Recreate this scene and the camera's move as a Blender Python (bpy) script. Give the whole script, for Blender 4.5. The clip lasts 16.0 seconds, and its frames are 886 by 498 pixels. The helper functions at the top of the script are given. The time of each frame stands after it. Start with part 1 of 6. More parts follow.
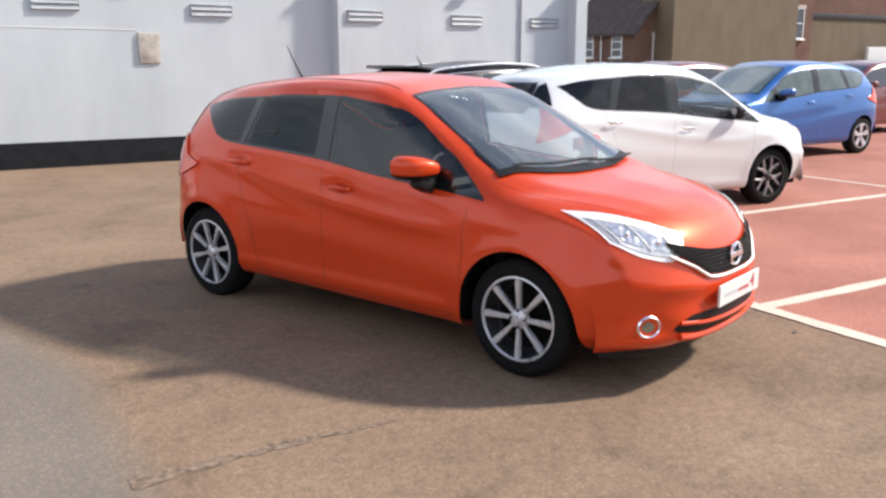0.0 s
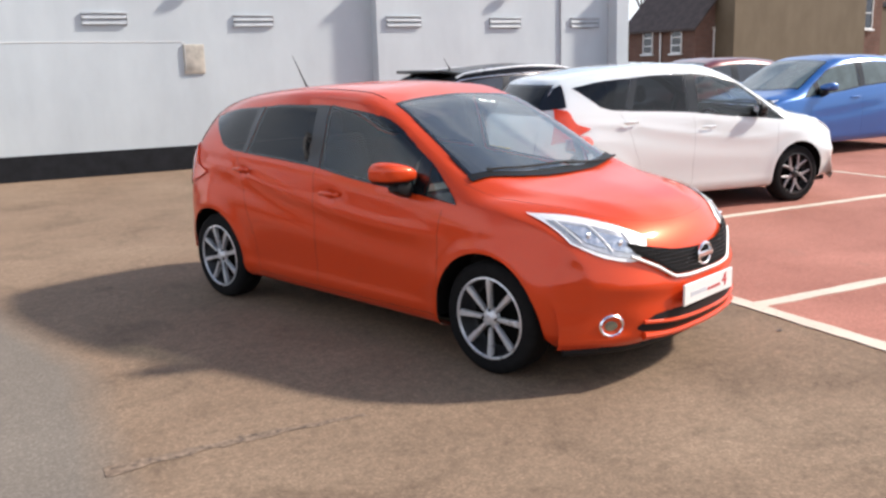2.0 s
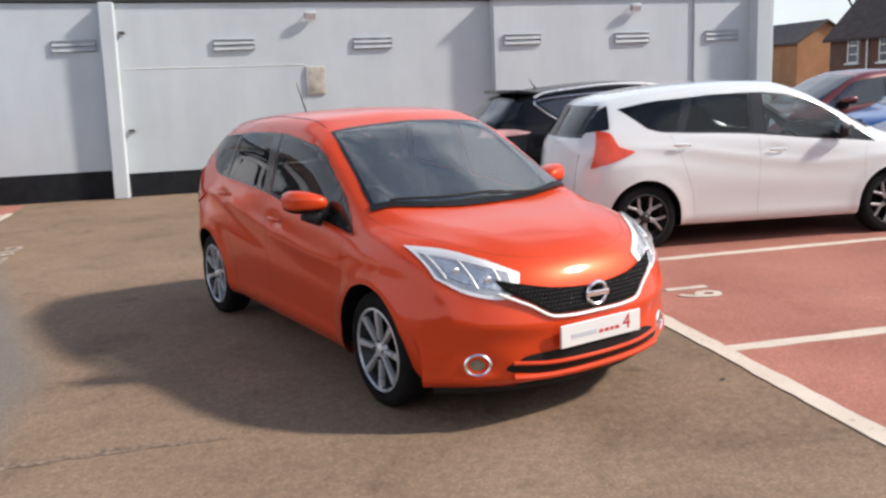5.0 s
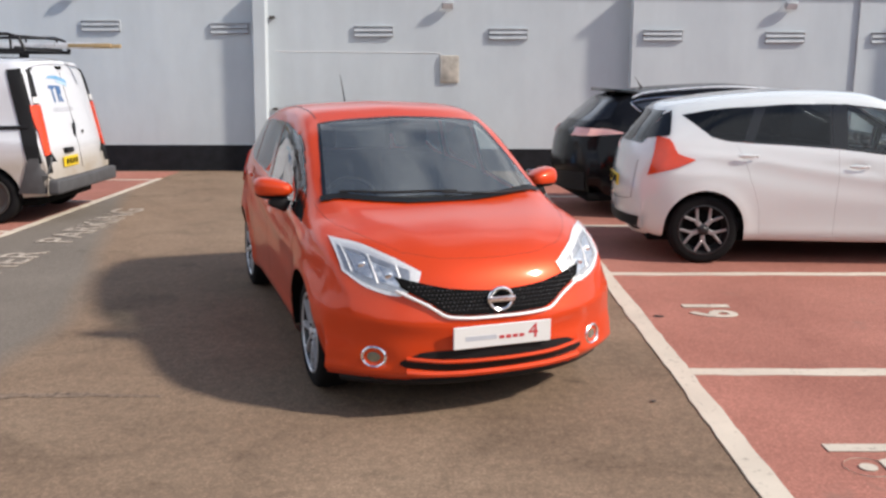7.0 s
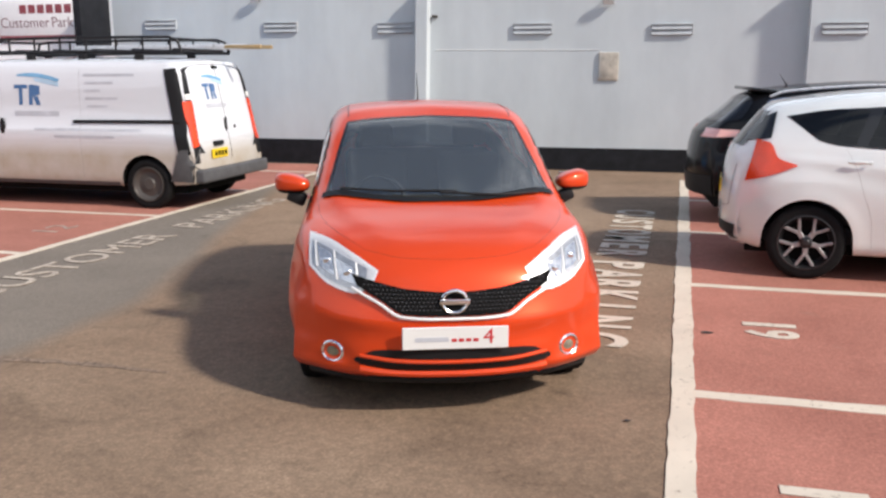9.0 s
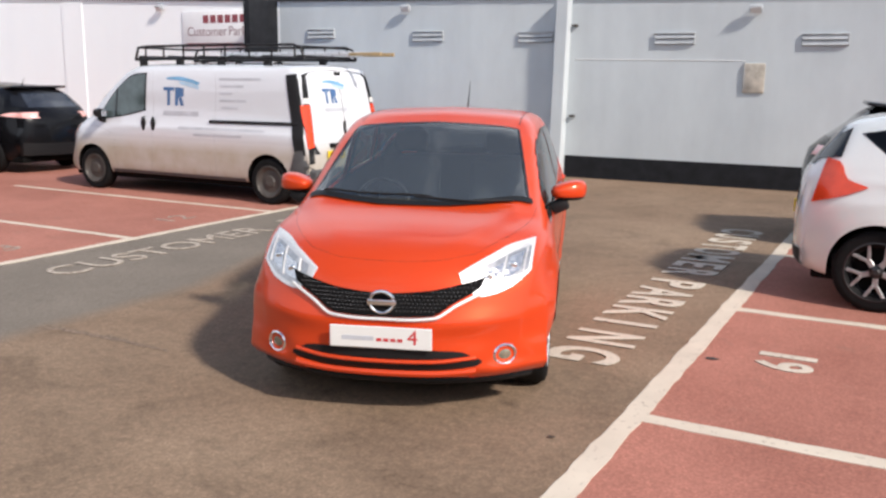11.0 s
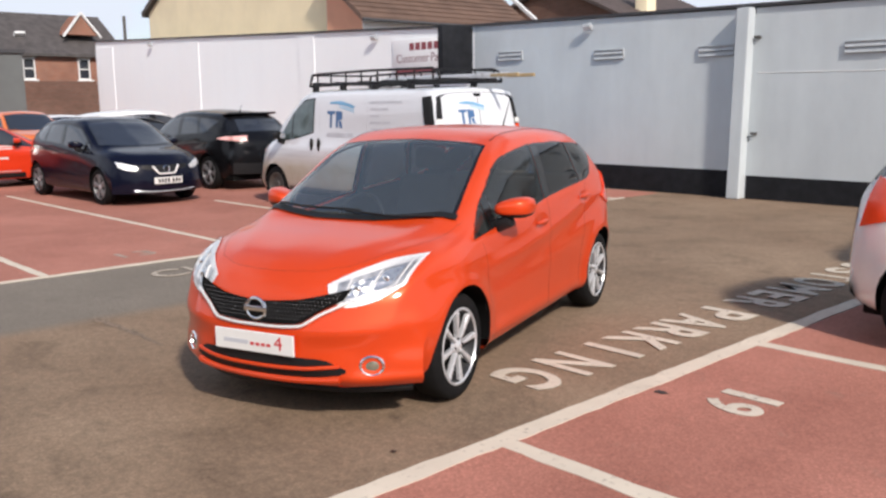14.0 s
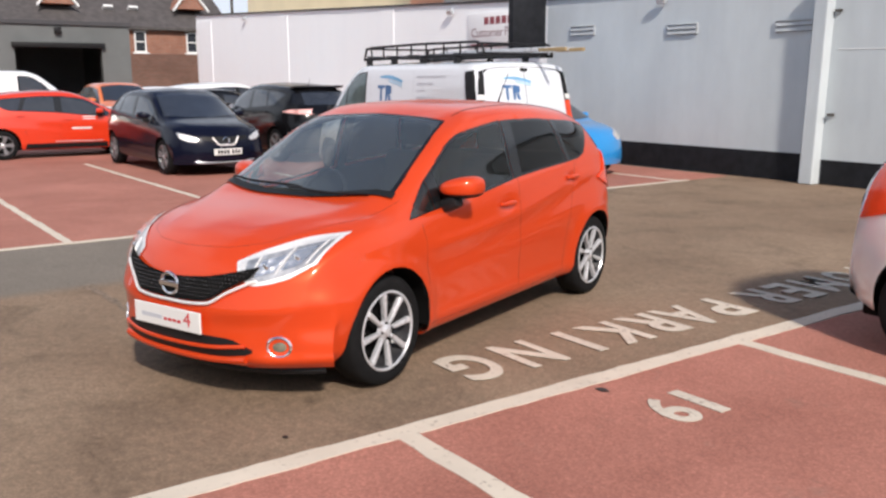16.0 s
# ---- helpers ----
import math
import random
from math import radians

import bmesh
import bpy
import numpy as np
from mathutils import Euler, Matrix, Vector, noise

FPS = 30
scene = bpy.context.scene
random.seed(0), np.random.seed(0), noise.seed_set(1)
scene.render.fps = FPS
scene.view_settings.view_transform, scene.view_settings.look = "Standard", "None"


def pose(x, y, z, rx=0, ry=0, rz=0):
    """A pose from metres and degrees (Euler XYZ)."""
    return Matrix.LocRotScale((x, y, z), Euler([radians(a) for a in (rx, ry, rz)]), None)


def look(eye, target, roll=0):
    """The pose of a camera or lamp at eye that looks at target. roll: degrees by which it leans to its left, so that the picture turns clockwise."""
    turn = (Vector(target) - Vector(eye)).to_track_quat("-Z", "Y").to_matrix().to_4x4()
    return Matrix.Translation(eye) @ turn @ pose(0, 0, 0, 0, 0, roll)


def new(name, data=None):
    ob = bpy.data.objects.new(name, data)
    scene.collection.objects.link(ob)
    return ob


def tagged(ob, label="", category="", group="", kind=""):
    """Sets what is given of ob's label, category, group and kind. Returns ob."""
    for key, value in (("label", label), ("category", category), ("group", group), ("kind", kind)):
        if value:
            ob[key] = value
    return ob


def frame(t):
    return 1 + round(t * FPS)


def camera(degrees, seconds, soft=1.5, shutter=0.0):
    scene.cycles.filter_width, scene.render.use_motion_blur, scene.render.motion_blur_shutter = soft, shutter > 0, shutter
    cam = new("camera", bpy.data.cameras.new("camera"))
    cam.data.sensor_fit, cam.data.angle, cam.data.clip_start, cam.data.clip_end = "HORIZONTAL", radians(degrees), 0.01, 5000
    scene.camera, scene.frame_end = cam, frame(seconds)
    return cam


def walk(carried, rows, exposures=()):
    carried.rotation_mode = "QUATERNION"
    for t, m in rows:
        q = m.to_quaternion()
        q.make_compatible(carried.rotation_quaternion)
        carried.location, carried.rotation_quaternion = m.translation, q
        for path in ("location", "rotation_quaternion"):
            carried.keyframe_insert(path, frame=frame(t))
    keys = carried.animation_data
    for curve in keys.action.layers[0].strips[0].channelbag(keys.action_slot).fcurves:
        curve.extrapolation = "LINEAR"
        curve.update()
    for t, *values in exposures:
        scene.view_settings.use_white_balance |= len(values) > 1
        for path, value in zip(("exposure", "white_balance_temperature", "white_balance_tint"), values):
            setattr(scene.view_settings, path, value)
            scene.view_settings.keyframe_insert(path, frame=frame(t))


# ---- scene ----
cam = camera(53.5, 16.0, 2.6)
PATH = [
    (0, (0.196, -0.268, 1.611), (1.195, 1.413, 1.193), -0.1),
    (0.5, (0.207, -0.287, 1.612), (1.213, 1.39, 1.192), -0.1),
    (1, (0.292, -0.387, 1.625), (1.301, 1.289, 1.206), -0.7),
    (1.5, (0.412, -0.544, 1.633), (1.337, 1.181, 1.22), -1.4),
    (2, (0.544, -0.661, 1.652), (1.409, 1.094, 1.237), -1.6),
    (2.5, (0.738, -0.715, 1.654), (1.547, 1.069, 1.246), -1.6),
    (3, (0.96, -0.829, 1.671), (1.764, 0.961, 1.282), -2.0),
    (3.5, (1.276, -1.012, 1.674), (1.976, 0.818, 1.271), -1.7),
    (4, (1.533, -1.098, 1.679), (2.127, 0.772, 1.29), -2.0),
    (6.5, (3.163, -1.372, 1.691), (3.297, 0.588, 1.315), -1.0),
    (7, (3.516, -1.465, 1.731), (3.504, 0.497, 1.341), 0.0),
    (7.5, (3.826, -1.373, 1.717), (3.695, 0.59, 1.359), 0.4),
    (8, (4.131, -1.355, 1.732), (3.894, 0.592, 1.343), 0.5),
    (8.5, (4.528, -1.386, 1.76), (4.144, 0.534, 1.356), 1.6),
    (9, (4.817, -1.272, 1.745), (4.305, 0.62, 1.349), -0.2),
    (9.5, (5.118, -1.17, 1.772), (4.489, 0.686, 1.374), -0.3),
    (10, (5.442, -1.1, 1.759), (4.706, 0.721, 1.379), -0.3),
    (12.5, (7.003, -0.244, 1.728), (5.783, 1.296, 1.352), -1.0),
    (13, (7.298, -0.042, 1.742), (5.988, 1.431, 1.405), -2.7),
    (13.5, (7.653, 0.131, 1.753), (6.264, 1.534, 1.438), -1.1),
    (14, (7.813, 0.406, 1.704), (6.367, 1.749, 1.375), -0.7),
    (14.5, (7.985, 0.665, 1.712), (6.486, 1.941, 1.359), -0.4),
    (15, (8.165, 0.939, 1.699), (6.616, 2.156, 1.356), -0.7),
    (15.5, (8.253, 1.159, 1.692), (6.676, 2.337, 1.338), -0.4),
    (16, (8.265, 1.337, 1.679), (6.668, 2.48, 1.3), -0.1),
]
EXPOSURES = [(t, e, 6700, 14) for t, e in ((0, 0.42), (2, 0.36), (4, 0.22), (6.5, -0.05), (7.5, -0.04), (9, 0.02), (10, 0.02), (12.5, -0.02), (13, -0.13), (13.5, -0.13), (16, -0.12))]
walk(cam, [(t, look(eye, target, roll)) for t, eye, target, roll in PATH], EXPOSURES)

# ---------------------------------------------------------------- world, sun
SUN = Vector((1.2, -0.42, 1.0)).normalized()
world = bpy.data.worlds.new("sky")
world.use_nodes = True
scene.world = world
wn, wl = world.node_tree.nodes, world.node_tree.links
sky = wn.new("ShaderNodeTexSky")
sky.sky_type = "NISHITA"
sky.sun_disc = False
sky.sun_elevation = math.asin(SUN.z)
sky.sun_rotation = math.atan2(SUN.x, SUN.y)
sky.air_density, sky.dust_density, sky.ozone_density = 1.0, 0.7, 1.5
wn["Background"].inputs["Strength"].default_value = 0.145
# broken bright cloud over the whole sky
tc, cn, cr, cm = (wn.new("ShaderNode" + k) for k in ("TexCoord", "TexNoise", "ValToRGB", "Mix"))
cmap = wn.new("ShaderNodeMapping")
cmap.inputs["Scale"].default_value = (1.0, 1.0, 2.2)
wl.new(tc.outputs["Generated"], cmap.inputs["Vector"])
cn.inputs["Scale"].default_value, cn.inputs["Detail"].default_value, cn.inputs["Roughness"].default_value = 2.6, 6, 0.58
wl.new(cmap.outputs[0], cn.inputs["Vector"])
cr.color_ramp.elements[0].position, cr.color_ramp.elements[1].position = 0.46, 0.64
# the cloud thickens towards the horizon and opens overhead
csep, crise, cadd = (wn.new("ShaderNode" + k) for k in ("SeparateXYZ", "MapRange", "Math"))
wl.new(tc.outputs["Generated"], csep.inputs[0])
wl.new(csep.outputs[2], crise.inputs[0])
for key, val in (("From Min", 0.85), ("From Max", 0.48), ("To Min", -0.10), ("To Max", 0.15)):
    crise.inputs[key].default_value = val
cadd.operation = "ADD"
wl.new(cn.outputs["Fac"], cadd.inputs[0])
wl.new(crise.outputs[0], cadd.inputs[1])
wl.new(cadd.outputs[0], cr.inputs[0])
cm.data_type = "RGBA"
wl.new(cr.outputs[0], cm.inputs[0])
wl.new(sky.outputs[0], cm.inputs[6])
cm.inputs[7].default_value = (5.9, 6.65, 7.6, 1)
wl.new(cm.outputs[2], wn["Background"].inputs["Color"])
sun_data = bpy.data.lights.new("sun", "SUN")
sun_data.energy, sun_data.angle, sun_data.color = 4.7, radians(4.2), (1.0, 0.95, 0.87)
sun = new("sun", sun_data)
sun.matrix_world = look(SUN * 60, (0, 0, 0))

# ---------------------------------------------------------------- materials


class Mat:
    """A node material with a few short cuts."""

    def __init__(self, name, color=(0.5, 0.5, 0.5), rough=0.5, metal=0.0, coat=0.0, spec=0.5):
        self.m = bpy.data.materials.new(name)
        self.m.use_nodes = True
        self.n, self.l = self.m.node_tree.nodes, self.m.node_tree.links
        self.b = self.n["Principled BSDF"]
        self.b.inputs["Base Color"].default_value = (*color, 1)
        self.b.inputs["Roughness"].default_value = rough
        self.b.inputs["Metallic"].default_value = metal
        self.b.inputs["Coat Weight"].default_value = coat
        self.b.inputs["Coat Roughness"].default_value = 0.09
        self.b.inputs["Specular IOR Level"].default_value = spec
        self.pos = None

    def coords(self, scale=(1, 1, 1)):
        geo = self.n.new("ShaderNodeNewGeometry")
        mp = self.n.new("ShaderNodeMapping")
        mp.inputs["Scale"].default_value = scale
        self.l.new(geo.outputs["Position"], mp.inputs["Vector"])
        return mp.outputs[0]

    def noise(self, scale, detail=4.0, rough=0.55, stretch=(1, 1, 1), dist=0.0):
        t = self.n.new("ShaderNodeTexNoise")
        t.inputs["Scale"].default_value, t.inputs["Detail"].default_value = scale, detail
        t.inputs["Roughness"].default_value, t.inputs["Distortion"].default_value = rough, dist
        self.l.new(self.coords(stretch), t.inputs["Vector"])
        return t.outputs["Fac"]

    def chips(self, scale):
        t = self.n.new("ShaderNodeTexVoronoi")
        t.inputs["Scale"].default_value = scale
        self.l.new(self.coords(), t.inputs["Vector"])
        return t.outputs["Color"]

    def ramp(self, fac, stops):
        r = self.n.new("ShaderNodeValToRGB")
        while len(r.color_ramp.elements) < len(stops):
            r.color_ramp.elements.new(0.5)
        for e, (p, c) in zip(r.color_ramp.elements, stops):
            e.position = p
            e.color = (*c, 1) if hasattr(c, "__len__") else (c, c, c, 1)
        self.l.new(fac, r.inputs[0])
        return r.outputs[0]

    def mix(self, fac, a, b, mode="MIX"):
        x = self.n.new("ShaderNodeMix")
        x.data_type, x.blend_type = "RGBA", mode
        for sock, v in ((x.inputs[0], fac), (x.inputs[6], a), (x.inputs[7], b)):
            if isinstance(v, (int, float)):
                sock.default_value = v
            elif isinstance(v, tuple):
                sock.default_value = (*v, 1)
            else:
                self.l.new(v, sock)
        return x.outputs[2]

    def color(self, out):
        self.l.new(out, self.b.inputs["Base Color"])
        return self

    def rough(self, fac, lo, hi):
        r = self.n.new("ShaderNodeMapRange")
        r.inputs["To Min"].default_value, r.inputs["To Max"].default_value = lo, hi
        self.l.new(fac, r.inputs[0])
        self.l.new(r.outputs[0], self.b.inputs["Roughness"])
        return self

    def bump(self, fac, strength=0.3, dist=0.01):
        b = self.n.new("ShaderNodeBump")
        b.inputs["Strength"].default_value, b.inputs["Distance"].default_value = strength, dist
        self.l.new(fac, b.inputs["Height"])
        self.l.new(b.outputs[0], self.b.inputs["Normal"])
        return self


def plain(name, color, rough=0.5, metal=0.0, coat=0.0, vary=0.12, scale=6.0):
    """A surface with slight mottling and uneven gloss."""
    m = Mat(name, color, rough, metal, coat)
    f = m.noise(scale, 5)
    lo, hi = tuple(c * (1 - vary) for c in color), tuple(min(1, c * (1 + vary)) for c in color)
    m.color(m.ramp(f, [(0.3, lo), (0.7, hi)]))
    m.rough(m.noise(scale * 3, 3), max(0.02, rough - 0.06), min(1, rough + 0.08))
    return m.m


def paint(name, color, metal=0.0, rough=0.32, dirt=0.0, sheen=None, dirt_color=(0.25, 0.19, 0.13), coat=1.0, dirt_from=0.95, dirt_to=0.2):
    """Car paint under clear lacquer, with fine flake and road dirt low down."""
    m = Mat(name, color, rough, metal, coat, sheen or (0.5 if coat > 0.6 else 0.25))
    f = m.noise(900, 1)
    base = m.ramp(f, [(0.3, tuple(c * 0.9 for c in color)), (0.7, tuple(min(1, c * 1.08) for c in color))])
    if dirt:
        sep = m.n.new("ShaderNodeSeparateXYZ")
        m.l.new(m.coords(), sep.inputs[0])
        r = m.n.new("ShaderNodeMapRange")
        r.inputs["From Min"].default_value, r.inputs["From Max"].default_value = dirt_from, dirt_to
        m.l.new(sep.outputs[2], r.inputs[0])
        k = m.n.new("ShaderNodeMath")
        k.operation = "MULTIPLY"
        m.l.new(r.outputs[0], k.inputs[0])
        m.l.new(m.ramp(m.noise(3, 5), [(0.25, 0.7 * dirt), (0.6, min(1, dirt))]), k.inputs[1])
        base = m.mix(k.outputs[0], base, dirt_color)
        m.l.new(k.outputs[0], m.b.inputs["Roughness"])
    m.color(base)
    return m.m


def glass(name, tint, gloss=1.0, rough=0.0, haze=0.006, ior=1.8):
    m = bpy.data.materials.new(name)
    m.use_nodes = True
    n, l = m.node_tree.nodes, m.node_tree.links
    n.remove(n["Principled BSDF"])
    tr, gl, mx, fr = (n.new("ShaderNode" + k) for k in ("BsdfTransparent", "BsdfGlossy", "MixShader", "LayerWeight"))
    tr.inputs[0].default_value = (*tint, 1)
    gl.inputs["Roughness"].default_value = rough
    gl.inputs["Color"].default_value = (gloss, gloss, gloss, 1)
    # thin sheet: the same gloss from both sides
    face_on = ((ior - 1) / (ior + 1)) ** 2
    power, scale_ = n.new("ShaderNodeMath"), n.new("ShaderNodeMath")
    power.operation, scale_.operation = "POWER", "MULTIPLY_ADD"
    fr.inputs[0].default_value = 0.5
    l.new(fr.outputs["Facing"], power.inputs[0])
    power.inputs[1].default_value = 5.0
    l.new(power.outputs[0], scale_.inputs[0])
    scale_.inputs[1].default_value, scale_.inputs[2].default_value = 1 - face_on, face_on
    l.new(scale_.outputs[0], mx.inputs[0])
    l.new(tr.outputs[0], mx.inputs[1])
    l.new(gl.outputs[0], mx.inputs[2])
    # thin diffuse film: pale sky haze on the glass, put in as colour
    df, m2 = n.new("ShaderNodeBsdfDiffuse"), n.new("ShaderNodeMixShader")
    df.inputs[0].default_value = (0.56, 0.62, 0.61, 1)
    m2.inputs[0].default_value = haze
    l.new(mx.outputs[0], m2.inputs[1])
    l.new(df.outputs[0], m2.inputs[2])
    l.new(m2.outputs[0], n["Material Output"].inputs[0])
    return m


def make_asphalt():
    m = Mat("asphalt", rough=0.9, spec=0.25)
    big = m.ramp(m.noise(0.35, 5, 0.6, dist=0.6), [(0.32, (0.200, 0.135, 0.090)), (0.68, (0.284, 0.202, 0.138))])
    patches = m.ramp(m.noise(1.5, 6, 0.68, dist=0.8), [(0.28, 0.74), (0.46, 1.0), (0.72, 1.14)])
    big = m.mix(1.0, big, patches, "MULTIPLY")
    grain = m.ramp(m.noise(70, 4, 0.75), [(0.28, 0.72), (0.72, 1.24)])
    grain = m.mix(1.0, grain, m.ramp(m.chips(75), [(0.2, 0.88), (0.6, 1.0), (0.85, 1.16)]), "MULTIPLY")
    mid = m.ramp(m.noise(17, 5, 0.72), [(0.33, 0.82), (0.5, 0.99), (0.68, 1.14)])
    c = m.mix(1.0, m.mix(1.0, big, mid, "MULTIPLY"), grain, "MULTIPLY")
    # older, greyer strip of tarmac along the western lane
    sep = m.n.new("ShaderNodeSeparateXYZ")
    m.l.new(m.coords(), sep.inputs[0])
    add = m.n.new("ShaderNodeMath")
    add.operation = "MULTIPLY_ADD"
    m.l.new(m.noise(0.9, 4), add.inputs[0])
    add.inputs[1].default_value = 0.22
    bend = m.n.new("ShaderNodeMath")
    bend.operation = "MULTIPLY_ADD"
    late = m.n.new("ShaderNodeMath")
    late.operation = "SUBTRACT"
    late.inputs[1].default_value = 4.6
    m.l.new(sep.outputs[1], late.inputs[0])
    top = m.n.new("ShaderNodeMath")
    top.operation = "MAXIMUM"
    top.inputs[1].default_value = 0.0
    m.l.new(late.outputs[0], top.inputs[0])
    m.l.new(top.outputs[0], bend.inputs[0])
    bend.inputs[1].default_value = 0.30
    m.l.new(sep.outputs[0], bend.inputs[2])
    m.l.new(bend.outputs[0], add.inputs[2])
    grey = m.ramp(m.noise(0.8, 4), [(0.3, (0.176, 0.151, 0.124)), (0.7, (0.221, 0.190, 0.156))])
    grey = m.mix(1.0, grey, grain, "MULTIPLY")
    r = m.n.new("ShaderNodeMapRange")
    r.inputs["From Min"].default_value, r.inputs["From Max"].default_value = 1.02, 0.76
    m.l.new(add.outputs[0], r.inputs[0])
    c = m.mix(r.outputs[0], c, grey)
    spots = m.ramp(m.noise(2.2, 3, 0.5), [(0.66, 1.0), (0.74, 0.72)])
    c = m.mix(1.0, c, spots, "MULTIPLY")
    m.color(c)
    m.bump(m.noise(110, 3, 0.7), 0.5, 0.006)
    return m.m


def make_red():
    m = Mat("red_surfacing", rough=0.85, spec=0.25)
    big = m.ramp(m.noise(0.7, 6, 0.62, dist=0.4), [(0.3, (0.318, 0.127, 0.093)), (0.7, (0.462, 0.197, 0.147))])
    grain = m.ramp(m.noise(70, 3, 0.7), [(0.3, 0.8), (0.7, 1.15)])
    grain = m.mix(1.0, grain, m.ramp(m.chips(85), [(0.2, 0.86), (0.6, 1.0), (0.85, 1.16)]), "MULTIPLY")
    c = m.mix(1.0, big, grain, "MULTIPLY")
    worn = m.ramp(m.noise(3.2, 6, 0.7), [(0.6, 0.0), (0.72, 0.45)])
    c = m.mix(worn, c, (0.22, 0.15, 0.12))
    m.color(c)
    m.bump(m.noise(100, 3, 0.7), 0.4, 0.005)
    return m.m


def make_line(name, color, holes):
    m = Mat(name, rough=0.75, spec=0.3)
    f = m.noise(26, 5, 0.7)
    c = m.ramp(m.noise(2.0, 5), [(0.3, tuple(0.82 * k for k in color)), (0.7, color)])
    c = m.mix(m.ramp(f, [(holes, 0.0), (holes + 0.08, 0.75)]), c, (0.2, 0.15, 0.12))
    m.color(c)
    m.bump(f, 0.2, 0.003)
    return m.m


def make_wall(name, lo, hi, course=0.075, strength=0.35, runs=0.93):
    m = Mat(name, rough=0.8, spec=0.3)
    stain = m.noise(1.1, 6, 0.6, (1, 1, 0.55))
    c = m.ramp(stain, [(0.3, lo), (0.68, hi)])
    streak = m.ramp(m.noise(2.2, 5, 0.6, (1, 1, 0.12)), [(0.35, runs), (0.6, 1.0)])
    c = m.mix(1.0, c, streak, "MULTIPLY")
    br = m.n.new("ShaderNodeTexBrick")
    br.inputs["Scale"].default_value = 1.0
    br.inputs["Brick Width"].default_value, br.inputs["Row Height"].default_value = 0.225, course
    br.inputs["Mortar Size"].default_value, br.inputs["Mortar Smooth"].default_value = 0.008, 0.6
    br.inputs["Color1"].default_value = br.inputs["Color2"].default_value = (1, 1, 1, 1)
    br.inputs["Mortar"].default_value = (0, 0, 0, 1)
    sep, com = m.n.new("ShaderNodeSeparateXYZ"), m.n.new("ShaderNodeCombineXYZ")
    m.l.new(m.coords(), sep.inputs[0])
    m.l.new(sep.outputs[0], com.inputs[0])
    m.l.new(sep.outputs[2], com.inputs[1])
    m.l.new(com.outputs[0], br.inputs["Vector"])
    m.color(c)
    h = m.mix(0.3, br.outputs["Color"], m.noise(14, 4))
    m.bump(h, strength, 0.006)
    return m.m


def make_brick(name, lo, hi, mortar):
    m = Mat(name, rough=0.9, spec=0.2)
    br = m.n.new("ShaderNodeTexBrick")
    br.inputs["Scale"].default_value = 1.0
    br.inputs["Brick Width"].default_value, br.inputs["Row Height"].default_value = 0.225, 0.075
    br.inputs["Mortar Size"].default_value = 0.01
    br.inputs["Color1"].default_value, br.inputs["Color2"].default_value = (*lo, 1), (*hi, 1)
    br.inputs["Mortar"].default_value = (*mortar, 1)
    sep, com, ad = m.n.new("ShaderNodeSeparateXYZ"), m.n.new("ShaderNodeCombineXYZ"), m.n.new("ShaderNodeMath")
    m.l.new(m.coords(), sep.inputs[0])
    m.l.new(sep.outputs[0], ad.inputs[0])
    m.l.new(sep.outputs[1], ad.inputs[1])
    m.l.new(ad.outputs[0], com.inputs[0])
    m.l.new(sep.outputs[2], com.inputs[1])
    m.l.new(com.outputs[0], br.inputs["Vector"])
    c = m.mix(1.0, br.outputs["Color"], m.ramp(m.noise(0.8, 5), [(0.3, 0.8), (0.7, 1.1)]), "MULTIPLY")
    m.color(c)
    m.bump(br.outputs["Fac"], 0.3, -0.01)
    return m.m


M_ASPHALT = make_asphalt()
M_RED = make_red()
M_LINE = make_line("line_paint", (0.68, 0.60, 0.49), 0.60)
M_TEXT = make_line("lettering_paint", (0.64, 0.57, 0.47), 0.57)
M_FADED = make_line("faded_lettering_paint", (0.54, 0.47, 0.39), 0.50)
M_FAINT = make_line("worn_lettering_paint", (0.52, 0.40, 0.33), 0.44)
M_WALL = make_wall("grey_painted_brick", (0.50, 0.545, 0.57), (0.58, 0.63, 0.65), strength=0.07, runs=0.96)
M_WHITEWALL = make_wall("white_painted_brick", (0.93, 0.955, 0.975), (0.955, 0.975, 0.985), strength=0.05, runs=0.985)
M_BAND = plain("black_bitumen_paint", (0.014, 0.015, 0.018), 0.6, vary=0.3)
M_COPING = plain("dark_coping", (0.05, 0.05, 0.055), 0.7)
M_VENT = plain("grey_vent_metal", (0.42, 0.445, 0.465), 0.55)
M_VENTBACK = plain("vent_backing", (0.14, 0.145, 0.155), 0.7)
M_DARK = plain("dark_gap", (0.005, 0.005, 0.005), 0.8)
M_BLACK = plain("black_plastic", (0.011, 0.011, 0.012), 0.5)
M_GLOSSBLACK = plain("gloss_black", (0.008, 0.008, 0.009), 0.2, coat=0.25)
M_RUBBER = plain("tyre_rubber", (0.009, 0.009, 0.0095), 0.8, vary=0.25, scale=20)
M_ALLOY = plain("silver_alloy", (0.64, 0.65, 0.67), 0.28, 0.4, vary=0.06)
M_DARKALLOY = plain("black_alloy", (0.02, 0.02, 0.022), 0.35, vary=0.1)
for black, shine in ((M_RUBBER, 0.15), (M_BLACK, 0.25), (M_DARK, 0.1), (M_BAND, 0.2)):
    black.node_tree.nodes["Principled BSDF"].inputs["Specular IOR Level"].default_value = shine
M_GREYALLOY = plain("grey_alloy", (0.22, 0.22, 0.23), 0.35, 0.4)
M_MACHINED = plain("machined_dark_alloy", (0.36, 0.36, 0.37), 0.32, 0.5, vary=0.2, scale=60)
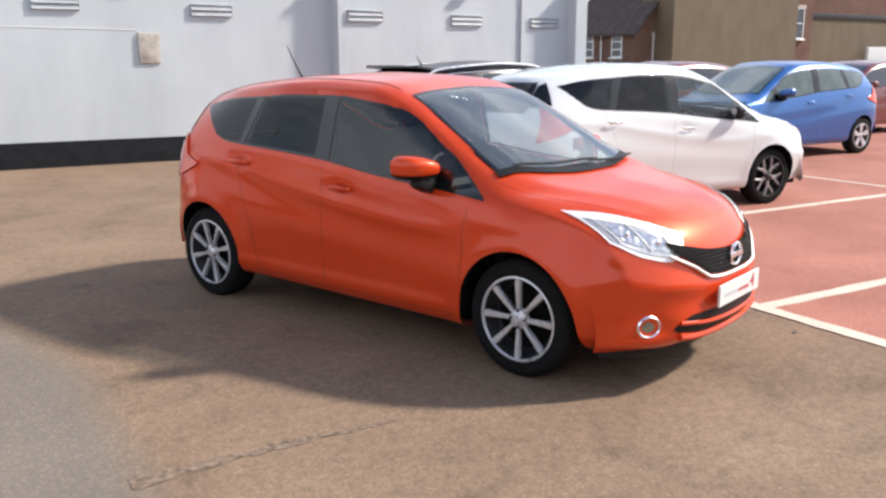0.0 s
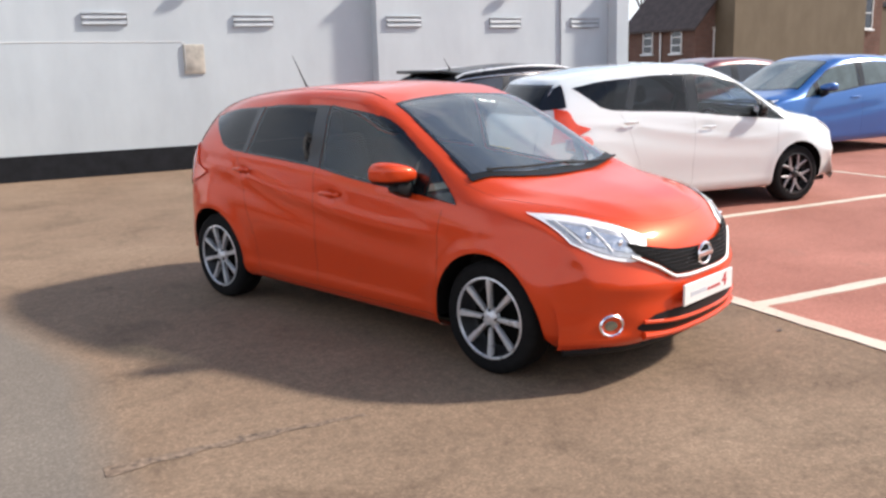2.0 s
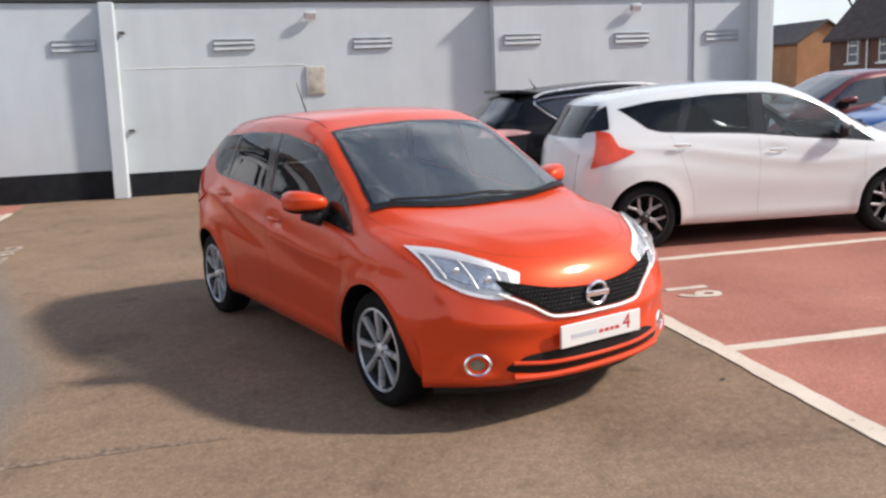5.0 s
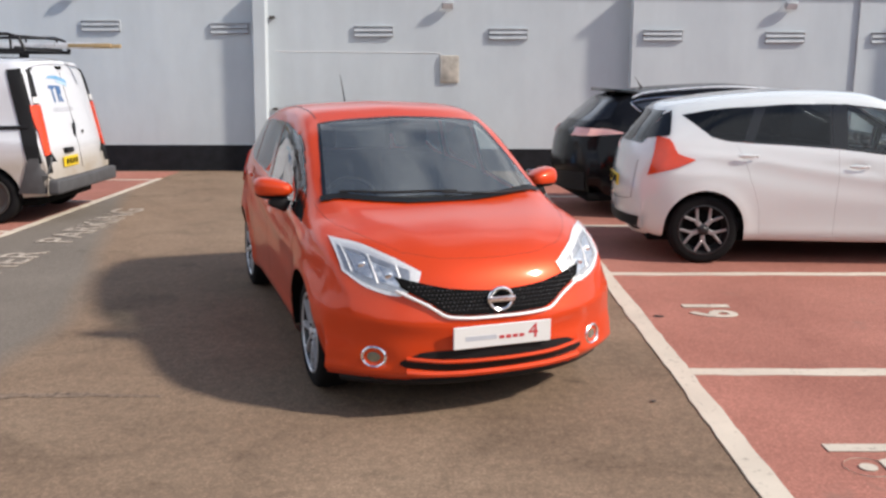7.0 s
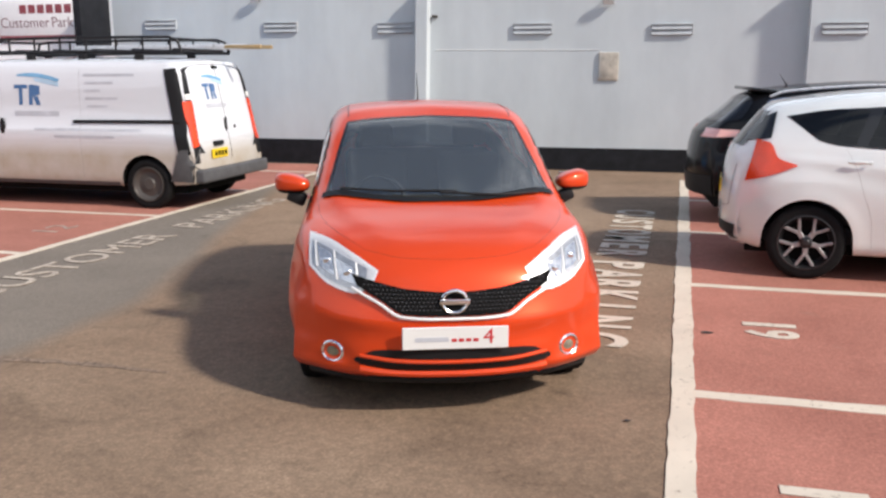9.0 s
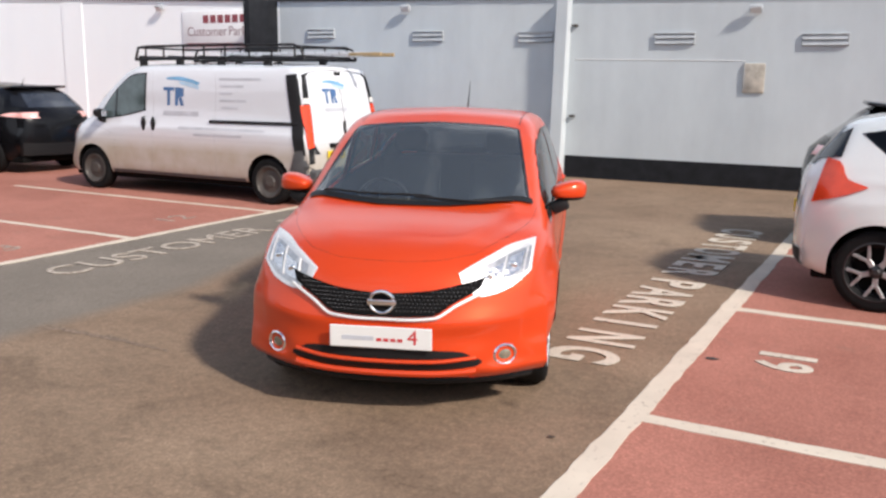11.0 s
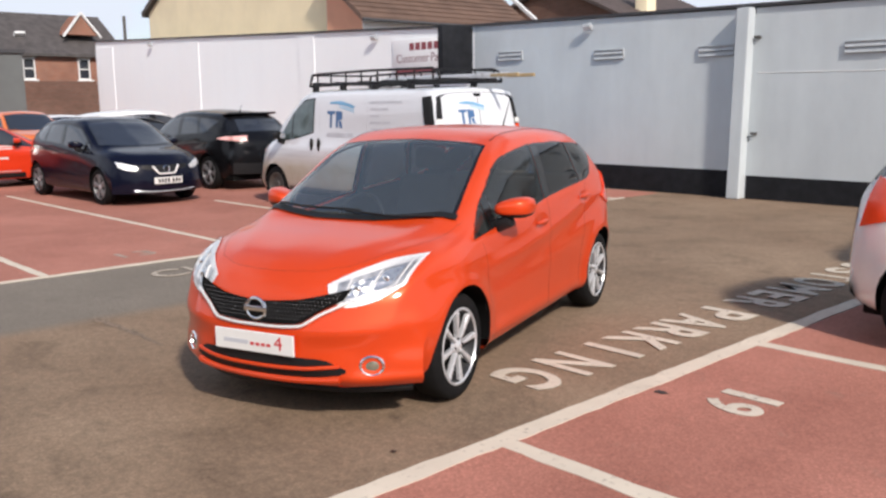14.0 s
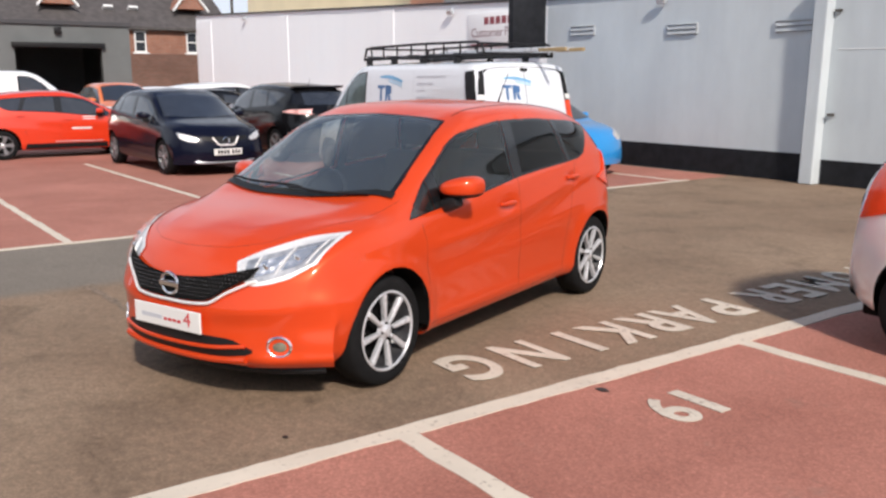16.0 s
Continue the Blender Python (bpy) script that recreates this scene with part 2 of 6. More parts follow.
M_STEEL = plain("painted_steel", (0.075, 0.067, 0.06), 0.5, 0.2)
M_CHROME = plain("chrome", (0.88, 0.89, 0.90), 0.18, 1.0, vary=0.03)
M_SEAM = plain("panel_gap", (0.02, 0.012, 0.01), 0.8)
M_CABIN = plain("charcoal_trim", (0.024, 0.025, 0.027), 0.8)
M_SEAT = plain("charcoal_seat_cloth", (0.045, 0.046, 0.05), 0.95)
M_GLASS = glass("windscreen_glass", (0.84, 0.91, 0.90), haze=0.055, ior=2.45)
M_TINT = glass("privacy_glass", (0.05, 0.055, 0.06), haze=0.006, ior=1.45)
M_SIDE = glass("side_glass", (0.70, 0.76, 0.745), haze=0.015, ior=1.6)
M_LENS = glass("clear_lens", (0.96, 0.97, 0.98), haze=0.02, ior=1.42)
M_REDLENS = plain("red_tail_lens", (0.74, 0.06, 0.013), 0.16, coat=0.5, vary=0.2)
M_PINKLENS = plain("clear_red_lens", (0.88, 0.46, 0.42), 0.1, coat=1.0)
M_REFLECT = plain("lamp_reflector", (0.97, 0.935, 0.89), 0.55, 0.9, vary=0.03, scale=40)


def make_facet():
    """Faceted bright reflector that picks up sky from all sides."""
    m = Mat("faceted_reflector", (0.72, 0.72, 0.73), 0.2, 0.8)
    v = m.n.new("ShaderNodeTexVoronoi")
    v.inputs["Scale"].default_value = 26
    m.l.new(m.coords(), v.inputs["Vector"])
    m.bump(v.outputs["Distance"], 0.3, 0.02)
    return m.m


M_FACET = make_facet()
M_LAMPRIM = plain("bright_lamp_bezel", (0.96, 0.935, 0.90), 0.5, 0.5, 0.5, vary=0.03)
M_BOWL = plain("lamp_bowl", (0.57, 0.56, 0.555), 0.34, 0.85, vary=0.25, scale=32)
M_FOGGLASS = plain("fog_lamp_glass", (0.30, 0.30, 0.23), 0.15, 0.6, 0.5, vary=0.3, scale=40)
M_PLATE = plain("white_plate", (0.72, 0.72, 0.70), 0.35, vary=0.03)
M_YELLOW = plain("yellow_plate", (0.78, 0.55, 0.02), 0.35, vary=0.05)
M_INKRED = plain("red_ink", (0.55, 0.035, 0.045), 0.4)
M_SIGNRED = plain("dull_red_sign_ink", (0.28, 0.06, 0.075), 0.5)
M_INKBLUE = plain("blue_ink", (0.06, 0.15, 0.32), 0.4)
M_INKSKY = plain("pale_blue_ink", (0.17, 0.40, 0.62), 0.4)
M_INKPALESKY = plain("very_pale_blue_ink", (0.42, 0.60, 0.74), 0.4)
M_INKPALE = plain("pale_grey_ink", (0.48, 0.50, 0.54), 0.4)
M_WOOD = plain("ladder_timber", (0.36, 0.26, 0.13), 0.7)
M_SLATE = plain("slate_roof", (0.075, 0.066, 0.064), 0.8, vary=0.3, scale=3)
M_DARKROOF = plain("dark_brown_roof", (0.072, 0.052, 0.047), 0.8, vary=0.3, scale=3)
M_BROWNROOF = plain("brown_tiled_roof", (0.135, 0.082, 0.060), 0.7, vary=0.2, scale=1.5)
M_BRICK = make_brick("red_brick", (0.26, 0.095, 0.058), (0.34, 0.13, 0.08), (0.30, 0.24, 0.2))
M_BRICKDARK = make_brick("dark_brick", (0.15, 0.075, 0.055), (0.20, 0.10, 0.075), (0.16, 0.12, 0.1))
M_ORANGEBRICK = make_brick("orange_brick", (0.40, 0.17, 0.075), (0.48, 0.21, 0.1), (0.4, 0.3, 0.2))
M_BROWNWALL = make_wall("brown_render", (0.145, 0.11, 0.072), (0.18, 0.138, 0.092), strength=0.15)
M_CREAM = plain("cream_render", (0.84, 0.72, 0.50), 0.85, vary=0.06, scale=1.2)
M_TERRA = plain("terracotta_render", (0.72, 0.36, 0.24), 0.85, vary=0.08, scale=1.2)
M_FRAME = plain("white_window_frame", (0.75, 0.75, 0.74), 0.4, vary=0.04)
M_PANE = plain("dark_window_pane", (0.03, 0.035, 0.045), 0.08, coat=0.5)
M_VANGLASS = plain("greenish_van_glass", (0.07, 0.10, 0.10), 0.06, coat=0.5, vary=0.3, scale=4)
M_GARAGE = plain("grey_cladding", (0.115, 0.125, 0.125), 0.6, vary=0.1, scale=1)
M_BARK = plain("bark", (0.09, 0.07, 0.055), 0.9)

# ---------------------------------------------------------------- mesh helpers


def finish(name, bm, mats, smooth=True, angle=35):
    me = bpy.data.meshes.new(name)
    bm.normal_update()
    bm.to_mesh(me)
    bm.free()
    for m in mats if isinstance(mats, (list, tuple)) else [mats]:
        me.materials.append(m)
    if smooth:
        me.polygons.foreach_set("use_smooth", [True] * len(me.polygons))
        me.set_sharp_from_angle(angle=radians(angle))
    return me


def part(name, bm, mats, parent, label="", smooth=True, angle=35):
    """Links a bmesh as one mesh object under a thing or a part."""
    ob = new(name, finish(name, bm, mats, smooth, angle))
    ob.parent = parent
    if label:
        tagged(ob, label)
    return ob


def thing(name, label, category, m=None, group="", kind=""):
    ob = new(name)
    ob.empty_display_size = 0.2
    tagged(ob, label, category, group, kind)
    if m is not None:
        ob.matrix_basis = m
    return ob


def solid(name, bm, mats, label, category, kind="", group="", smooth=True, m=None):
    ob = new(name, finish(name, bm, mats, smooth))
    tagged(ob, label, category, group, kind)
    if m is not None:
        ob.matrix_basis = m
    return ob


def box(x0, x1, y0, y1, z0, z1, bevel=0.0, seg=2, bm=None, m=None, mat=0):
    own = bmesh.new()
    bmesh.ops.create_cube(own, size=1)
    for v in own.verts:
        v.co = Vector((x0 + (v.co.x + 0.5) * (x1 - x0), y0 + (v.co.y + 0.5) * (y1 - y0), z0 + (v.co.z + 0.5) * (z1 - z0)))
    if bevel:
        bmesh.ops.bevel(own, geom=own.edges[:], offset=bevel, segments=seg, affect="EDGES", profile=0.5)
    if m is not None:
        own.transform(m)
    return merge(bm, own, mat)


def merge(bm, own, mat=0):
    if bm is None:
        if mat:
            for f in own.faces:
                f.material_index = mat
        return own
    lut = {v: bm.verts.new(v.co) for v in own.verts}
    for f in own.faces:
        try:
            g = bm.faces.new([lut[v] for v in f.verts])
            g.material_index = mat or f.material_index
        except ValueError:
            pass
    own.free()
    return bm


def lathe(profile, n=40, bm=None, m=None, mat=0):
    """Turns (radius, height) pairs round the local y axis."""
    own = bmesh.new()
    rings = []
    for r, h in profile:
        rings.append([own.verts.new((r * math.cos(a), h, r * math.sin(a))) for a in (2 * math.pi * k / n for k in range(n))])
    for a, b in zip(rings, rings[1:]):
        for k in range(n):
            own.faces.new((a[k], a[(k + 1) % n], b[(k + 1) % n], b[k]))
    bmesh.ops.remove_doubles(own, verts=own.verts[:], dist=1e-5)
    bmesh.ops.recalc_face_normals(own, faces=own.faces[:])
    if m is not None:
        own.transform(m)
    return merge(bm, own, mat)


def tube(points, r, n=6, bm=None, mat=0, radii=None):
    """A round bar along points."""
    own = bmesh.new()
    pts = [Vector(p) for p in points]
    rings = []
    for i, p in enumerate(pts):
        d = (pts[min(i + 1, len(pts) - 1)] - pts[max(i - 1, 0)]).normalized()
        a = d.orthogonal().normalized() if i == 0 else (rings_a - d * rings_a.dot(d)).normalized()
        rings_a = a
        b = d.cross(a)
        rr = radii[i] if radii else r
        rings.append([own.verts.new(p + rr * (math.cos(t) * a + math.sin(t) * b)) for t in (2 * math.pi * k / n for k in range(n))])
    for a, b in zip(rings, rings[1:]):
        for k in range(n):
            own.faces.new((a[k], a[(k + 1) % n], b[(k + 1) % n], b[k]))
    own.faces.new(rings[0][::-1])
    own.faces.new(rings[-1])
    return merge(bm, own, mat)


def ball(cx, cy, cz, rx, ry, rz, u=20, v=12, bm=None, mat=0):
    own = bmesh.new()
    bmesh.ops.create_uvsphere(own, u_segments=u, v_segments=v, radius=1)
    for w in own.verts:
        w.co = Vector((cx + w.co.x * rx, cy + w.co.y * ry, cz + w.co.z * rz))
    return merge(bm, own, mat)


def lettering(text, size, extrude=0.002, bold=0.0):
    """Letters as a mesh, in the xy plane, centred on the origin."""
    cu = bpy.data.curves.new("letters", "FONT")
    cu.body, cu.size, cu.extrude, cu.offset = text, size, extrude, bold
    cu.align_x, cu.align_y = "CENTER", "CENTER"
    ob = new("letters", cu)
    dg = bpy.context.evaluated_depsgraph_get()
    me = bpy.data.meshes.new_from_object(ob.evaluated_get(dg))
    bpy.data.objects.remove(ob)
    bm = bmesh.new()
    bm.from_mesh(me)
    bpy.data.meshes.remove(me)
    return bm

# ---------------------------------------------------------------- ground
bm = bmesh.new()
bmesh.ops.create_grid(bm, x_segments=1, y_segments=1, size=1500)
solid("ground", bm, M_ASPHALT, "brown-grey worn tarmac yard with darker grey strip", "ground", "structure", smooth=False)


def slab(name, x0, x1, y0, y1, z, mat, label, category, parent=None):
    bm = box(x0, x1, y0, y1, -0.02, z)
    ob = solid(name, bm, mat, label, category, "structure", smooth=False)
    return ob


LX, RX = -1.36, 4.89          # the two long lines
slab("pavement_east", RX, 24.0, -12.0, 14.1, 0.004, M_RED, "worn red surfacing of the parking bays", "pavement")
slab("pavement_west", -30.0, LX, -12.0, 14.4, 0.004, M_RED, "worn red surfacing of the parking bays", "pavement")


def line(x0, x1, y0, y1, label="worn white painted bay line", seed=0):
    """A hand-painted line with slightly uneven edges."""
    rng = random.Random(seed)
    bm = bmesh.new()
    along_x = (x1 - x0) > (y1 - y0)
    n = max(2, int(max(x1 - x0, y1 - y0) / 0.12))
    a, b = [], []
    for k in range(n + 1):
        t = k / n
        j, q = (rng.uniform(-0.006, 0.006) + 0.009 * noise.noise((t * n * 0.45, seed + e, 0.5)) for e in (0.0, 40.0))
        if along_x:
            a.append(bm.verts.new((x0 + t * (x1 - x0), y0 + j, 0.008)))
            b.append(bm.verts.new((x0 + t * (x1 - x0), y1 + q, 0.008)))
        else:
            a.append(bm.verts.new((x1 + j, y0 + t * (y1 - y0), 0.008)))
            b.append(bm.verts.new((x0 + q, y0 + t * (y1 - y0), 0.008)))
    for k in range(n):
        bm.faces.new((a[k], a[k + 1], b[k + 1], b[k]))
    ext = bmesh.ops.extrude_face_region(bm, geom=bm.faces[:])
    for v in ext["geom"]:
        if isinstance(v, bmesh.types.BMVert):
            v.co.z -= 0.006
    bmesh.ops.recalc_face_normals(bm, faces=bm.faces[:])
    return solid("bay_line", bm, M_LINE, label, "road marking", "structure", smooth=False)


line(RX - 0.065, RX + 0.065, -6.0, 13.4, "wide worn white line edging the red bays", 1)
line(LX - 0.05, LX + 0.05, -6.0, 13.3, "white line edging the red bays", 2)
for k, y in enumerate((-1.55, 0.97, 3.50, 6.1, 8.6, 11.1)):
    line(RX + 0.065, 10.9 if y > 3 else 9.9, y - 0.055, y + 0.055, seed=10 + k)
for k, y in enumerate((-1.6, 0.9, 3.42, 5.82, 8.18, 10.6, 13.1)):
    line(-6.6 if y != 5.82 else -10.5, LX - 0.05, y - 0.045, y + 0.045, seed=30 + k)
line(10.9, 10.98, 3.5, 13.0, seed=50)


def ground_text(text, size, x, y, rz, sx=1.0, label="", mat=M_TEXT):
    bm = lettering(text, size, 0.002)
    wide = max(v.co.x for v in bm.verts) - min(v.co.x for v in bm.verts)
    bm.transform(Matrix.Diagonal((sx / wide, 1, 1, 1)))
    return solid("road_lettering", bm, mat, label, "road marking", "structure", smooth=False, m=pose(x, y, 0.0085, 0, 0, rz))


def spaced_word(word, x, rz, tall, label):
    """Hand-set letters, each (character, place along y, width)."""
    bm = bmesh.new()
    for ch, y, wide in word:
        own = lettering(ch, 0.5, 0.002, 0.012)
        xs, ys = [v.co.x for v in own.verts], [v.co.y for v in own.verts]
        own.transform(Matrix.Diagonal((wide / (max(xs) - min(xs)), tall / (max(ys) - min(ys)), 1, 1)) @ Matrix.Translation((-(max(xs) + min(xs)) / 2, -(max(ys) + min(ys)) / 2, 0)))
        own.transform(pose(x, y, 0.0085, 0, 0, rz))
        merge(bm, own)
    return solid("road_lettering", bm, M_TEXT, label, "road marking", "structure", smooth=False)


spaced_word((("P", 6.71, 0.28), ("A", 6.33, 0.34), ("R", 5.96, 0.30), ("K", 5.58, 0.31), ("I", 5.25, 0.075), ("N", 4.81, 0.30), ("G", 4.38, 0.30)), 4.31, -90, 0.47, "worn white painted word parking on tarmac")
spaced_word((("C", 9.88, 0.29), ("U", 9.50, 0.27), ("S", 9.13, 0.26), ("T", 8.79, 0.28), ("O", 8.44, 0.30), ("M", 8.03, 0.33), ("E", 7.63, 0.24), ("R", 7.26, 0.29)), 4.31, -90, 0.47, "worn white painted word customer on tarmac")
ground_text("CUSTOMER", 0.56, -0.60, 5.62, 90, 2.84, "faded white painted word customer on tarmac", M_FADED)
ground_text("PARKING", 0.56, -0.60, 8.70, 90, 2.32, "faded white painted word parking on tarmac", M_FADED)
spaced_word((("1", 5.00, 0.08), ("9", 4.78, 0.19)), 5.465, -90, 0.35, "worn white painted bay number on red surfacing")
spaced_word((("1", 2.42, 0.08), ("8", 2.21, 0.19)), 5.465, -90, 0.35, "worn white painted bay number on red surfacing")
for n, y in (("13", 4.62), ("12", 7.05)):
    ground_text(n, 0.46, -2.0, y, 90, 0.42, "worn white painted bay number on red surfacing", M_FAINT)


def stain(x, y, r, seed, mat, label):
    """A thin irregular blot on the surface."""
    rng = random.Random(seed)
    bm = bmesh.new()
    c = bm.verts.new((x, y, 0.0095))
    ring = []
    for k in range(16):
        a = 2 * math.pi * k / 16
        q = r * rng.uniform(0.6, 1.15)
        ring.append(bm.verts.new((x + q * math.cos(a), y + 0.7 * q * math.sin(a), 0.0085)))
    for k in range(16):
        bm.faces.new((c, ring[k], ring[(k + 1) % 16]))
    return solid("ground_stain", bm, mat, label, "stain", "structure", smooth=False)


M_OIL = plain("oil_stain", (0.035, 0.026, 0.022), 0.6)
for k, (x, y, r) in enumerate(((5.045, 4.715, 0.045), (4.62, 3.02, 0.022))):
    stain(x, y, r, k, M_OIL, "small dark oil spot on the ground")



def seam(x0, x1, y, wide, seed):
    """A dark ragged joint in the tarmac, widening and fading along its length."""
    rng = random.Random(seed)
    bm = bmesh.new()
    rows = []
    for k in range(31):
        t = k / 30
        c = y + 0.045 * math.sin(2.6 * t) + rng.uniform(-0.008, 0.008)
        w = wide * (1.15 - 0.75 * t) * rng.uniform(0.5, 1.15)
        x = x0 + (x1 - x0) * t
        rows.append([bm.verts.new((x, c - 0.5 * w, 0.0025)), bm.verts.new((x, c, 0.003)), bm.verts.new((x, c + 0.5 * w, 0.0025))])
    for a, b in zip(rows, rows[1:]):
        for i in (0, 1):
            bm.faces.new((a[i], b[i], b[i + 1], a[i + 1]))
    return solid("tarmac_seam", bm, M_SEAMTAR, "dark ragged joint in the brown tarmac", "tarmac joint", "structure")


M_SEAMTAR = plain("dark_tarmac_joint", (0.188, 0.134, 0.094), 0.9, vary=0.6, scale=30)
seam(0.76, 1.95, 3.06, 0.095, 5)

# ---------------------------------------------------------------- long boundary wall
WY = 14.55


def wall_piece(name, x0, x1, y0, top0, top1, mat, label, depth=0.35):
    bm = box(x0, x1, y0, y0 + depth, 0, 1)
    for v in bm.verts:
        if v.co.z > 0.5:
            v.co.z = top0 + (top1 - top0) * (v.co.x - x0) / (x1 - x0)
    return solid(name, bm, mat, label, "wall", "structure", smooth=False)


wall_piece("wall_north_1", -6.3, 0.06, WY, 3.35, 3.2, M_WALL, "long pale grey painted brick wall")
wall_piece("wall_north_2", 0.06, 6.72, WY, 3.2, 3.1, M_WALL, "long pale grey painted brick wall")
wall_piece("wall_north_3", 6.72, 12.3, WY - 0.27, 3.1, 3.05, M_WALL, "long pale grey painted brick wall", 0.62)
wall_piece("wall_north_4", -27.3, -6.3, WY, 4.2, 3.35, M_WHITEWALL, "bright white painted brick wall")
bm = box(0.03, 0.27, WY - 0.22, WY, 0, 3.2, 0.02, 2)
for v in bm.verts:
    v.co.x += 0.02 * v.co.z
solid("wall_pier_1", bm, M_WALL, "square painted brick pier on the wall", "pier", "structure", smooth=False)
bm = box(11.77, 12.06, WY - 0.57, WY - 0.27, 0, 3.08, 0.008, 1)
solid("wall_pier_2", bm, M_WALL, "square painted brick pier at the wall end", "pier", "structure", smooth=False)
for k, x in enumerate((-13.2, -19.7, -27.3)):
    bm = box(x, x + (0.75 if k < 2 else 1.6), WY - 0.02, WY, 0, 3.55 + 0.2 * k, 0.008, 1)
    solid("wall_pier_%d" % (k + 3), bm, M_WHITEWALL, "white painted brick pier on the wall", "pier", "structure", smooth=False)
for nm, x0, x1, y, t0, t1, dep in (("coping_1", -6.3, 6.72, WY, 3.35, 3.1, 0.35), ("coping_2", 6.66, 12.36, WY - 0.27, 3.1, 3.05, 0.62), ("coping_3", -27.3, -6.3, WY, 4.2, 3.35, 0.35)):
    bm = box(x0, x1, y - 0.05, y + dep + 0.05, 0, 0.05)
    for v in bm.verts:
        v.co.z += t0 + (t1 - t0) * (v.co.x - x0) / (x1 - x0)
    solid(nm, bm, M_COPING, "dark weathered coping along the wall top", "coping", "structure", smooth=False)
for k, (x0, x1, y, h) in enumerate(((-6.3, 0.025, WY, 0.47), (0.285, 6.71, WY, 0.40), (6.72, 11.76, WY - 0.27, 0.38))):
    bm = box(x0, x1, y - 0.012, y - 0.001, 0, h)
    solid("baseboard_%d" % (k + 1), bm, M_BAND, "black bitumen band painted along the wall foot", "baseboard", "structure", smooth=False)


# unseen wall added behind the camera; it holds back low skylight from the south
solid("unseen_south_wall", box(-32.0, 26.0, -12.3, -12.0, 0, 4.4), M_GARAGE, "unseen plain grey wall added to block low light from the south", "wall", "structure", smooth=False)

# ---------------------------------------------------------------- vehicles
from mathutils.bvhtree import BVHTree


def curve(pts):
    """A smooth curve with no overshoot through (x, value) pairs."""
    p = sorted(pts)
    x, y = np.array([a for a, _ in p], float), np.array([b for _, b in p], float)
    h = np.diff(x)
    d = np.diff(y) / h
    m = np.zeros(len(x))
    m[0], m[-1] = d[0], d[-1]
    for i in range(1, len(x) - 1):
        if d[i - 1] * d[i] > 0:
            w1, w2 = 2 * h[i] + h[i - 1], h[i] + 2 * h[i - 1]
            m[i] = (w1 + w2) / (w1 / d[i - 1] + w2 / d[i])

    def at(q):
        q = np.clip(q, x[0], x[-1])
        i = np.clip(np.searchsorted(x, q) - 1, 0, len(h) - 1)
        t = (q - x[i]) / h[i]
        return (2 * t**3 - 3 * t**2 + 1) * y[i] + (t**3 - 2 * t**2 + t) * h[i] * m[i] + (-2 * t**3 + 3 * t**2) * y[i + 1] + (t**3 - t**2) * h[i] * m[i + 1]

    return at


